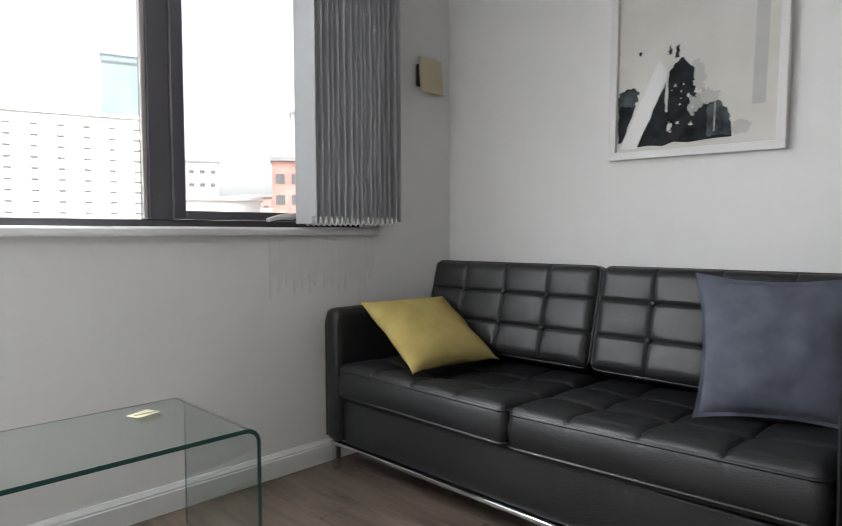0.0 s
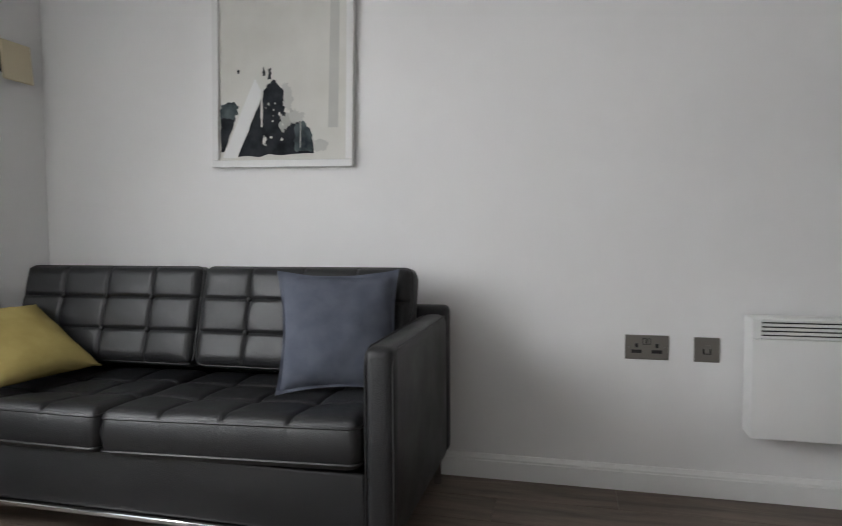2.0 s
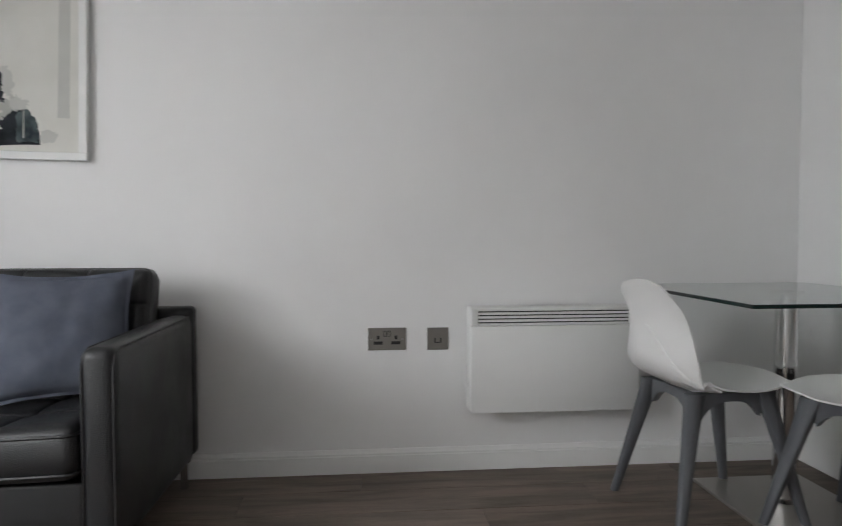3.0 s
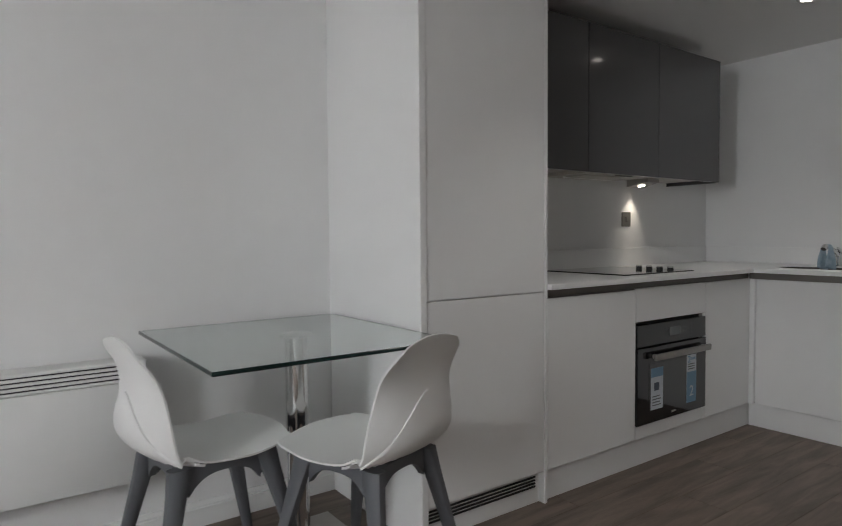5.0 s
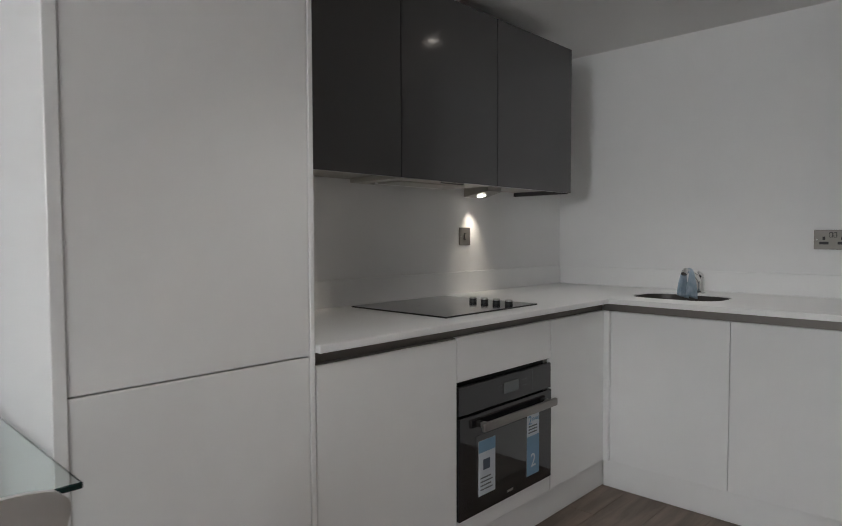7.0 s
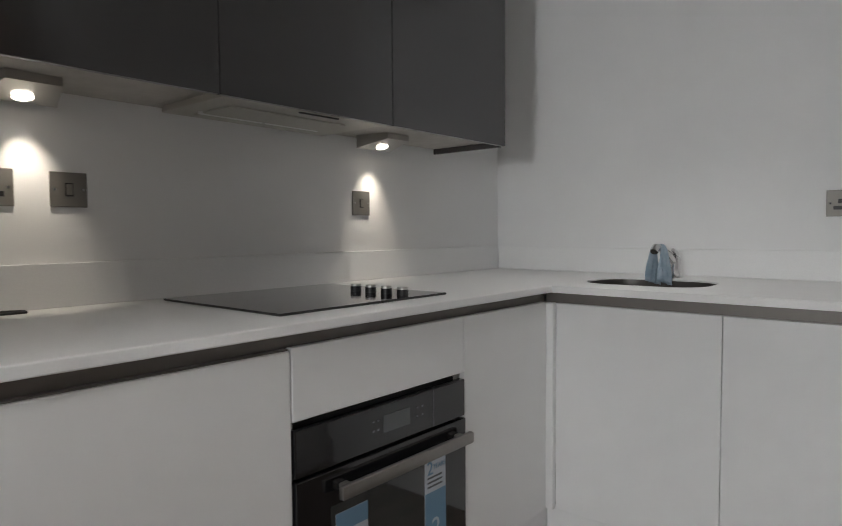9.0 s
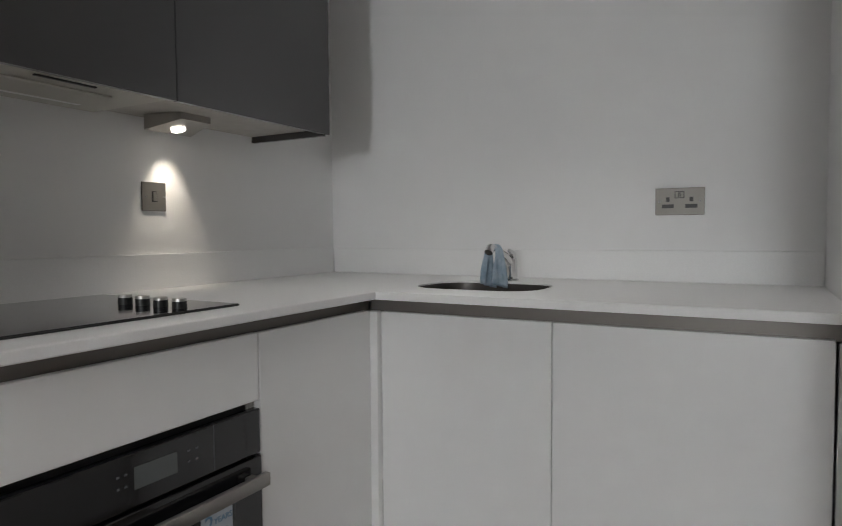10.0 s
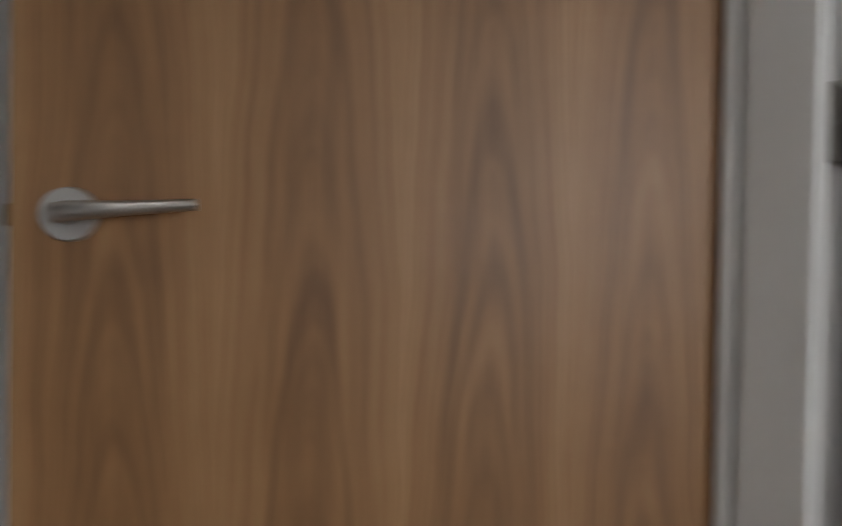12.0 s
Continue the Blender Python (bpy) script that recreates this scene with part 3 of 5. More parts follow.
blot("fleck", [(0.32, 0.095), (0.335, 0.095), (0.33, 0.108)], PAPER, 0.0184, 0.003, 16)

rf = random.Random(17)
for k in range(34):
    u, v = rf.gauss(0.28, 0.07), rf.gauss(0.2, 0.1)
    inside = 0.06 < v < 0.3 and abs(u - 0.3) < 0.15 * (1.1 - v / 0.36)
    r = rf.uniform(0.0015, 0.0055)
    if u < 0.25 or not (0.05 < u < 0.5 and 0.05 < v < 0.42) or (not inside and v > 0.24 and abs(u - 0.25) > 0.05):
        continue
    h = r * rf.uniform(0.8, 3.0)
    blot("fleck", [(u - r, v - h * 0.4), (u + r, v - h * 0.5), (u + r * 0.7, v + h * 0.6), (u - r * 0.6, v + h * 0.5)], (PAPER if k % 2 else WASH) if inside else (INK if k % 3 else TEAL), 0.0188 + 0.00002 * k, 0.0012, 40 + k, 4)

# ---- sofa ----
sofa = thing("sofa", "black buttoned leather two-seat sofa on slim chrome legs", "sofa")
SX0, SX1, SF, SB = 0.068, 1.955, -0.85, -0.06
ARM = 0.094


def arm(x0, x1):
    bm = rounded(x0, x1, SF, SB - 0.07, 0.12, 0.672, 0.032, 5)
    a = part("armrest", bm, LEATHER, sofa, "", True)
    for x in (x0 + 0.007, x1 - 0.007):
        y, z = SF + 0.007, 0.665
        part("piping", sweep(bmesh.new(), [(x, y, 0.14), (x, y, z - 0.05), (x, y + 0.012, z - 0.015), (x, y + 0.05, z), (x, SB - 0.1, z)], 0.0035, 6), PIPING, a, "", True)
    return a


arm(SX0, SX0 + ARM)
arm(SX1 - ARM, SX1)
part("base", rounded(SX0 + ARM + 0.001, SX1 - ARM - 0.001, SF + 0.025, SB - 0.05, 0.12, 0.31, 0.012, 3), LEATHER, sofa, "", True)
part("back_frame", rounded(SX0 + 0.001, SX1 - 0.001, SB - 0.069, SB, 0.13, 0.7, 0.02, 3), LEATHER, sofa, "", True)
for x0, x1 in ((SX0 + 0.02, SX1 - 0.02),):
    part("chrome_rail", rounded(x0, x1, SF + 0.012, SF + 0.042, 0.104, 0.119, 0.003, 1), CHROME, sofa, "chrome front rail")
    part("chrome_rail", rounded(x0, x1, SB - 0.06, SB - 0.03, 0.104, 0.119, 0.003, 1), CHROME, sofa)
for x in (SX0 + 0.03, SX1 - 0.06):
    for y in (SF + 0.014, SB - 0.058):
        part("leg", rounded(x, x + 0.028, y, y + 0.026, 0.0, 0.1035, 0.003, 1), CHROME, sofa)


def cushion(w, d, h, cols, rows, groove, bulge, nx=120, ny=84, edge=0.045, sag=0.0):
    """A padded slab: X wide, Y deep, padded side up. Seams pull it in along a grid."""
    bm = bmesh.new()
    def top(u, v):
        eu, ev = min(u, 1 - u) * w, min(v, 1 - v) * d
        e = min(eu, ev)
        z = h
        if e < edge:
            z -= (edge - math.sqrt(max(edge * edge - (edge - e) ** 2, 0))) * 0.8
        s = 0.0
        cu, cv = u * cols, v * rows
        du, dv = abs(cu - round(cu)) * w / cols, abs(cv - round(cv)) * d / rows
        su = math.exp(-(du / 0.0065) ** 2) if 0 < round(cu) < cols else 0
        sv = math.exp(-(dv / 0.0065) ** 2) if 0 < round(cv) < rows else 0
        s = max(su, sv) * groove
        if 0 < round(cu) < cols and 0 < round(cv) < rows:
            s += groove * 1.1 * math.exp(-((du * du + dv * dv) / 0.03 ** 2))
        fu, fv = abs(math.sin(math.pi * cu)), abs(math.sin(math.pi * cv))
        z += bulge * (fu * fv) ** 0.5 - s
        z -= sag * math.sin(math.pi * u) * math.sin(math.pi * v)
        return z + 0.003 * noise.noise(Vector((u * 5, v * 5, w * 3)))
    def plan(x, y, r=0.035):
        cx, cy = abs(x) - (w / 2 - r), abs(y) - (d / 2 - r)
        if cx > 0 and cy > 0:
            a, b = cx / r, cy / r
            cx, cy = r * a * math.sqrt(1 - b * b / 2), r * b * math.sqrt(1 - a * a / 2)
            return math.copysign(w / 2 - r + cx, x), math.copysign(d / 2 - r + cy, y)
        return x, y
    grid = [[bm.verts.new((*plan(-w / 2 + w * i / nx, -d / 2 + d * j / ny), top(i / nx, j / ny))) for i in range(nx + 1)] for j in range(ny + 1)]
    for j in range(ny):
        for i in range(nx):
            bm.faces.new((grid[j][i], grid[j][i + 1], grid[j + 1][i + 1], grid[j + 1][i]))
    ring = [grid[0][i] for i in range(nx + 1)] + [grid[j][nx] for j in range(1, ny + 1)] + [grid[ny][i] for i in range(nx - 1, -1, -1)] + [grid[j][0] for j in range(ny - 1, 0, -1)]
    prev = ring
    for z, out in ((h * 0.5, 0.006), (0.02, 0.0), (0.0, -0.015)):
        cur = []
        for v in ring:
            x, y = v.co.x, v.co.y
            cur.append(bm.verts.new((x * (1 + 2 * out / w), y * (1 + 2 * out / d), z)))
        for k in range(len(ring)):
            bm.faces.new((prev[k], cur[k], cur[(k + 1) % len(ring)], prev[(k + 1) % len(ring)]))
        prev = cur
    bm.faces.new(prev)
    return bm


def rim(w, d, z, r=0.0045, corner=0.03):
    pts = []
    for cx, cy, a in ((1, 1, 0), (-1, 1, 90), (-1, -1, 180), (1, -1, 270)):
        for k in range(5):
            t = radians(a + 22.5 * k)
            pts.append((cx * (w / 2 - corner) + corner * math.cos(t), cy * (d / 2 - corner) + corner * math.sin(t), z))
    dense = []
    for i, p in enumerate(pts):
        q = pts[(i + 1) % len(pts)]
        n = max(1, int((Vector(q) - Vector(p)).length / 0.06))
        for k in range(n):
            dense.append(tuple(Vector(p).lerp(Vector(q), k / n)))
    return sweep(bmesh.new(), dense, r, 6, True)


CW = (SX1 - SX0 - 2 * ARM) / 2
SEAT_D = 0.62
for i in range(2):
    cx = SX0 + ARM + CW * (i + 0.5)
    m = pose(cx, SF - 0.012 + SEAT_D / 2, 0.302 if i == 0 else 0.308, -1.5, 0.3 if i == 0 else -1.6, 0)
    seat = part("seat_cushion", cushion(CW - 0.008, SEAT_D, 0.142, 4, 3, 0.007, 0.007, sag=0.02 if i == 0 else 0.01), LEATHER, sofa, "", True, m)
    part("piping", rim(CW - 0.012, SEAT_D - 0.006, 0.118), PIPING, seat, "", True)
    part("piping", rim(CW - 0.006, SEAT_D + 0.002, 0.018), PIPING, seat, "", True)
    m = Matrix.Translation((cx, -0.265, 0.455)) @ Euler((radians(75), 0, 0)).to_matrix().to_4x4() @ pose(0, 0.192, 0)
    back = part("back_cushion", cushion(CW - 0.006, 0.385, 0.125, 4, 3, 0.006, 0.004), LEATHER, sofa, "", True, m)
    part("piping", rim(CW - 0.012, 0.38, 0.098), PIPING, back, "", True)
    for c in range(1, 4):
        for r in range(1, 3):
            bm = bmesh.new()
            bmesh.ops.create_uvsphere(bm, u_segments=12, v_segments=8, radius=0.011)
            bmesh.ops.scale(bm, vec=(1, 1, 0.6), verts=bm.verts[:])
            part("button", bm, LEATHER, back, "", True, pose((c / 4 - 0.5) * (CW - 0.006), (r / 3 - 0.5) * 0.385, 0.1195))


def pillow(name, size, thick, mat, m, label, flange=0.0, seed=0):
    n = 30
    bm = bmesh.new()
    sheets = []
    for side in (1, -1):
        rows = []
        for j in range(n + 1):
            row = []
            for i in range(n + 1):
                u, v = 2 * i / n - 1, 2 * j / n - 1
                pin = 1 - 0.11 * (1 - u * u) * abs(v) ** 3
                pin2 = 1 - 0.11 * (1 - v * v) * abs(u) ** 3
                fu, fv = min(1, abs(u) / (1 - flange)), min(1, abs(v) / (1 - flange))
                t = ((1 - fu ** 2.4) * (1 - fv ** 2.4)) ** 0.55
                wob = (0.007 * noise.noise(Vector((u * 2.2 + seed, v * 2.2, side))) + 0.002 * noise.noise(Vector((u * 5 + v * 3 + seed, v * 4 - u * 2, side + 3)))) * (t + 0.3)
                crease = 0.006 * math.sin(7 * (u + v) + seed) * math.exp(-((abs(u) - 0.8) / 0.2) ** 2) * t
                edge_wave = 0.012 * noise.noise(Vector((u * 3 + seed, v * 3, 9))) if t < 0.05 else 0
                row.append(bm.verts.new((u * pin2 * size / 2, v * pin * size / 2, side * (thick / 2 * t + 0.0025) + wob + crease + edge_wave)))
            rows.append(row)
        sheets.append(rows)
    for s, rows in enumerate(sheets):
        for j in range(n):
            for i in range(n):
                f = [rows[j][i], rows[j][i + 1], rows[j + 1][i + 1], rows[j + 1][i]]
                bm.faces.new(f if s == 0 else f[::-1])
    a, b = sheets
    loop = [(0, i) for i in range(n)] + [(j, n) for j in range(n)] + [(n, i) for i in range(n, 0, -1)] + [(j, 0) for j in range(n, 0, -1)]
    for k in range(len(loop)):
        (j0, i0), (j1, i1) = loop[k], loop[(k + 1) % len(loop)]
        bm.faces.new((a[j0][i0], b[j0][i0], b[j1][i1], a[j1][i1]))
    ob = part(name, bm, mat, smooth=True, at=m)
    return tagged(ob, label, "cushion")


def leaning(centre, across, up):
    x = Vector(across).normalized()
    z = x.cross(Vector(up)).normalized()
    y = z.cross(x)
    m = Matrix((x, y, z)).transposed().to_4x4()
    return Matrix.Translation(centre) @ m


pillow("cushion", 0.425, 0.125, YELLOW, leaning((0.425, -0.59, 0.585), (0.055, 0.37, 0.0), (-0.44, 0.065, 0.275)), "mustard yellow cotton cushion slumped against the sofa arm", 0.0, 1)
pillow("cushion", 0.42, 0.13, BLUE, leaning((1.65, -0.475, 0.652), (0.4, 0.14, 0.0), (-0.03, 0.1, 0.37)), "slate blue cotton cushion with a flat flange edge", 0.07, 5)

# ---- coffee table of bent glass ----
ct = thing("coffee_table", "clear bent-glass coffee table with rounded shoulders", "coffee table")
CX0, CX1, CY0, CY1, CZ = 0.14, 0.615, -2.42, -1.465, 0.435
outer, inner = [], []
G, R = 0.012, 0.045
for cy, sgn in ((CY1, 1), (CY0, -1)):
    arc_o = [(cy - sgn * R + sgn * R * math.sin(radians(a)), CZ - R + R * math.cos(radians(a))) for a in range(0, 91, 15)]
    arc_i = [(cy - sgn * R + sgn * (R - G) * math.sin(radians(a)), CZ - R + (R - G) * math.cos(radians(a))) for a in range(0, 91, 15)]
    if sgn == 1:
        outer += arc_o + [(cy, 0.0)]
        inner += arc_i + [(cy - G, 0.0)]
    else:
        outer = [(cy, 0.0)] + arc_o[::-1] + outer
        inner = [(cy + G, 0.0)] + arc_i[::-1] + inner
bm = bmesh.new()
vo = [[bm.verts.new((x, y, z)) for y, z in outer] for x in (CX0, CX1)]
vi = [[bm.verts.new((x, y, z)) for y, z in inner] for x in (CX0, CX1)]
for k in range(len(outer) - 1):
    bm.faces.new((vo[0][k], vo[0][k + 1], vo[1][k + 1], vo[1][k]))
    bm.faces.new((vi[0][k], vi[1][k], vi[1][k + 1], vi[0][k + 1]))
    for s in (0, 1):
        bm.faces.new((vo[s][k], vi[s][k], vi[s][k + 1], vo[s][k + 1])).material_index = 1
for k in (0, -1):
    bm.faces.new((vo[0][k], vo[1][k], vi[1][k], vi[0][k])).material_index = 1
TABLEEDGE = material("teal_glass_edge", (0.03, 0.095, 0.088), 0.2)
gl = part("glass_sheet", bm, (GLASS, TABLEEDGE), ct, "bent clear glass with green edges", True)
gl.visible_shadow = False
bm = bmesh.new()
grid = [[bm.verts.new((0.038 * (i / 3 - 1), 0.038 * (j / 3 - 1), 0.001 + 0.008 * max(0, (i - 3) / 3) ** 2)) for i in range(7)] for j in range(7)]
for j in range(6):
    for i in range(6):
        bm.faces.new((grid[j][i], grid[j][i + 1], grid[j + 1][i + 1], grid[j + 1][i]))
note = tagged(part("sticky_note", bm, CREAM, smooth=True, at=pose(0.27, -1.65, CZ + 0.0005, 0, 0, 20)), "pale yellow sticky note with a pen stroke on the glass table", "note")
sol = note.modifiers.new("thickness", "SOLIDIFY")
sol.thickness = 0.0012
part("pen_stroke", rounded(-0.033, 0.03, -0.0015, 0.0015, 0.0, 0.0012, 0.0004, 1), BLACK, note, "", False, pose(0, 0, 0.0035, 0, -3, 62))

# ---- sockets and switches ----
def wall_plate(name, w, h, m, label, kind, category):
    """Face looks along local -Y; local X to the right, Z up, centred."""
    t = thing(name, label, category, m)
    part("plate", rounded(-w / 2, w / 2, -0.006, 0, -h / 2, h / 2, 0.0018, 2), PLATE, t, "brushed steel plate")
    def rocker(x, z, rw=0.009, rh=0.019, mat=PLATE):
        part("switch_surround", box(bmesh.new(), x - rw / 2 - 0.0022, x + rw / 2 + 0.0022, -0.0072, -0.0062, z - rh / 2 - 0.0022, z + rh / 2 + 0.0022), BLACK, t)
        part("rocker", rounded(x - rw / 2, x + rw / 2, -0.0105, -0.0075, z - rh / 2, z + rh / 2, 0.001, 1), mat, t)
    if kind == "double":
        rocker(-0.008, 0.022)
        rocker(0.008, 0.022)
        for sx in (-0.036, 0.036):
            part("earth_slot", box(bmesh.new(), sx - 0.0055, sx + 0.0055, -0.0074, -0.0062, -0.001, 0.014), BLACK, t)
            part("pin_slot", box(bmesh.new(), sx - 0.0185, sx + 0.0185, -0.0074, -0.0062, -0.022, -0.0095), BLACK, t)
            tube_bm = tube(bmesh.new(), (sx * 1.75, -0.0078, 0), (sx * 1.75, -0.006, 0), 0.003, n=12)
            part("screw", tube_bm, CHROME, t)
    elif kind == "switch":
        rocker(0.0, 0.0, 0.014, 0.028)
        for sx in (-0.033, 0.033):
            part("screw", tube(bmesh.new(), (sx, -0.0078, 0), (sx, -0.006, 0), 0.0028, n=12), CHROME, t)
    elif kind == "phone":
        part("phone_jack", box(bmesh.new(), -0.014, 0.014, -0.0074, -0.0062, -0.016, 0.003), BLACK, t)
        part("jack_cover", rounded(-0.009, 0.009, -0.0095, -0.0076, -0.013, 0.017, 0.001, 1), PLATE, t)
    return t


wall_plate("double_socket", 0.154, 0.091, pose(2.687, 0, 0.547), "brushed steel double wall socket above the skirting", "double", "socket")
wall_plate("phone_socket", 0.087, 0.091, pose(2.895, 0, 0.545), "brushed steel telephone socket beside the double socket", "phone", "socket")
wall_plate("double_socket", 0.15, 0.088, pose(5.31, 0, 1.184), "brushed steel double socket above the worktop", "double", "socket")
wall_plate("isolator_switch", 0.086, 0.086, pose(5.504, 0, 1.184), "brushed steel isolator switch above the worktop", "switch", "switch")
wall_plate("isolator_switch", 0.086, 0.089, pose(6.508, 0, 1.181), "brushed steel cooker switch under a lamp", "switch", "switch")
wall_plate("double_socket", 0.152, 0.09, pose(ROOM_X, -1.423, 1.161, 0, 0, -90), "brushed steel double socket above the sink counter", "double", "socket")
wall_plate("fused_switch", 0.088, 0.092, pose(6.49, NIB_Y, 1.178, 0, 0, 180), "brushed steel switch plate on the end wall", "switch", "switch")
wall_plate("fused_switch", 0.088, 0.092, pose(6.318, NIB_Y, 1.18, 0, 0, 180), "brushed steel switch plate on the end wall", "switch", "switch")
wall_plate("light_switch", 0.086, 0.086, pose(DW_X, DW_Y - 0.046, 1.12, 0, 0, -90), "brushed steel light switch round the corner from the door frame", "switch", "switch")

# ---- panel heater ----
heater = thing("panel_heater", "white wall-mounted electric panel heater with slotted grille", "heater")
HX0, HX1, HZ0, HZ1, HY = 3.008, 3.69, 0.268, 0.683, -0.137
part("casing", rounded(HX0, HX1, HY + 0.012, -0.035, HZ0, HZ1, 0.008, 3), HEATER, heater, "", True)
part("front_panel", rounded(HX0 + 0.001, HX1 - 0.001, HY, HY + 0.011, HZ0 + 0.001, 0.612, 0.004, 2), HEATER, heater, "", True)
part("grille_backing", box(bmesh.new(), HX0 + 0.03, HX1 - 0.04, HY + 0.0105, HY + 0.0115, 0.613, 0.676), BLACK, heater)
for x0, x1 in ((HX0 + 0.001, HX0 + 0.032), (HX1 - 0.043, HX1 - 0.001)):
    part("grille_end", rounded(x0, x1, HY, HY + 0.01, 0.613, HZ1 - 0.001, 0.003, 1), HEATER, heater)
for i in range(5):
    z = 0.6135 + 0.0142 * i
    part("slat", rounded(HX0 + 0.0325, HX1 - 0.0435, HY + 0.001, HY + 0.0095, z, z + (0.0095 if i < 4 else 0.012), 0.002, 1), HEATER, heater)
for x in (HX0 + 0.12, HX1 - 0.12):
    part("bracket", box(bmesh.new(), x - 0.02, x + 0.02, -0.035, 0, HZ0 + 0.06, HZ1 - 0.06), STEEL, heater)

# ---- glass dining table ----
dt = thing("dining_table", "square glass-topped dining table on a chrome column", "table")
TX0, TX1, TY0, TY1, TZ = 3.683, 4.442, -0.868, -0.042, 0.767
bm = rounded(TX0, TX1, TY0, TY1, TZ - 0.012, TZ, 0.002, 1)
for f in bm.faces:
    if abs(f.normal.z) < 0.9:
        f.material_index = 1
top_glass = part("tabletop", bm, (GLASS, GLASSEDGE), dt, "clear glass top with dark green edges")
top_glass.visible_shadow = False
TCX, TCY = 4.1, -0.43
bm = tube(bmesh.new(), (TCX, TCY, 0.02), (TCX, TCY, TZ - 0.02), 0.038, n=36)
part("column", bm, CHROME, dt, "polished chrome column", True)
part("mount_disc", tube(bmesh.new(), (TCX, TCY, TZ - 0.0199), (TCX, TCY, TZ - 0.0125), 0.055, n=32), STEEL, dt, "", True)
part("collar", tube(bmesh.new(), (TCX, TCY, 0.0125), (TCX, TCY, 0.024), 0.05, 0.04, n=32), CHROME, dt, "", True)
part("base_plate", rounded(TCX - 0.22, TCX + 0.22, TCY - 0.22, TCY + 0.22, 0.0, 0.012, 0.003, 2), STEEL, dt, "square brushed steel base plate")


# ---- chairs ----
def chair(m):
    """Faces local +X; origin on the floor under the seat's middle."""
    c = thing("dining_chair", "white plastic shell chair on grey splayed plastic legs", "chair", m, "chairs at the dining table")
    spine = ((0.0, 0.215, 0.487), (0.1, 0.145, 0.477), (0.25, 0.03, 0.462), (0.4, -0.08, 0.457), (0.5, -0.15, 0.467), (0.58, -0.213, 0.497),
             (0.66, -0.248, 0.545), (0.74, -0.241, 0.61), (0.82, -0.23, 0.675), (0.9, -0.236, 0.745), (1.0, -0.258, 0.817))
    def along(t, c):
        k = max(q for q in range(len(spine) - 1) if spine[q][0] <= t)
        slope = []
        for q in (k, k + 1):
            p0, p1 = spine[max(q - 1, 0)], spine[min(q + 1, len(spine) - 1)]
            slope.append((p1[c] - p0[c]) / (p1[0] - p0[0]))
        h = spine[k + 1][0] - spine[k][0]
        w = (t - spine[k][0]) / h
        return ((1 + 2 * w) * (1 - w) ** 2 * spine[k][c] + w * (1 - w) ** 2 * h * slope[0]
                + w * w * (3 - 2 * w) * spine[k + 1][c] + w * w * (w - 1) * h * slope[1])
    prof = [(along(k / 32, 1), along(k / 32, 2), k / 32) for k in range(33)]
    nu = 20
    def half(t):
        if t < 0.5:
            return 0.2 + 0.028 * math.sin(math.pi * t / 0.9) - 0.035 * max(0, (0.1 - t) / 0.1) ** 2
        if t < 0.66:
            return 0.2225
        s = (t - 0.66) / 0.34
        return 0.222 - 0.03 * math.sin(math.pi / 2 * min(1, s / 0.5)) ** 2 - 0.06 * s ** 5
    bm = bmesh.new()
    sides = []
    for off in (0.0, 1.0):
        rows = []
        for i, (x, z, t) in enumerate(prof):
            a, b = prof[max(i - 1, 0)], prof[min(i + 1, 32)]
            tx, tz = b[0] - a[0], b[1] - a[1]
            L = math.hypot(tx, tz)
            nx_, nz_ = tz / L, -tx / L
            row = []
            for j in range(nu + 1):
                u = 2 * j / nu - 1
                y = 0.93 * u * half(t)
                up = 0.078 * abs(u) ** 2.4 * (math.sin(math.pi * min(max((t - 0.2) / 0.75, 0), 1)) ** 1.2)
                drop = 0.02 * (1 - t / 0.12) * abs(u) if t < 0.12 else 0
                front = 0.028 * u * u if t < 0.02 else 0
                topr = -0.02 * u * u * max(0, (t - 0.85) / 0.15)
                th = 0.006 * off
                row.append(bm.verts.new((x + nx_ * up - nx_ * th - front, y, z + (0.35 * up if t < 0.55 else 0) - drop * 0.2 + topr - nz_ * th)))
            rows.append(row)
        sides.append(rows)
    A, B = sides
    for rows in sides:
        for i in range(32):
            for j in range(nu):
                bm.faces.new((rows[i][j], rows[i][j + 1], rows[i + 1][j + 1], rows[i + 1][j]))
    for i in range(32):
        for j in (0, nu):
            bm.faces.new((A[i][j], A[i + 1][j], B[i + 1][j], B[i][j]))
    for j in range(nu):
        for i in (0, 32):
            bm.faces.new((A[i][j], A[i][j + 1], B[i][j + 1], B[i][j]))
    part("seat_shell", bm, WHITEPLASTIC, c, "white moulded plastic shell", True)
    # second skin that wraps the lower part of the shell
    bm = bmesh.new()
    skin = []
    for off in (0.0065, 0.0115):
        rows = []
        for k in range(15):
            row = []
            for j in range(nu + 1):
                u = 2 * j / nu - 1
                t_top = 0.8 - 0.24 * abs(u) ** 1.6
                t = 0.44 + (t_top - 0.44) * k / 14
                f = t * 32
                i0 = min(int(f), 31)
                x0, z0, _ = prof[i0]
                x1, z1, _ = prof[i0 + 1]
                w = f - i0
                x, z = x0 + (x1 - x0) * w, z0 + (z1 - z0) * w
                L = math.hypot(x1 - x0, z1 - z0)
                nx_, nz_ = (z1 - z0) / L, -(x1 - x0) / L
                up = 0.078 * abs(u) ** 2.4 * (math.sin(math.pi * min(max((t - 0.2) / 0.75, 0), 1)) ** 1.2)
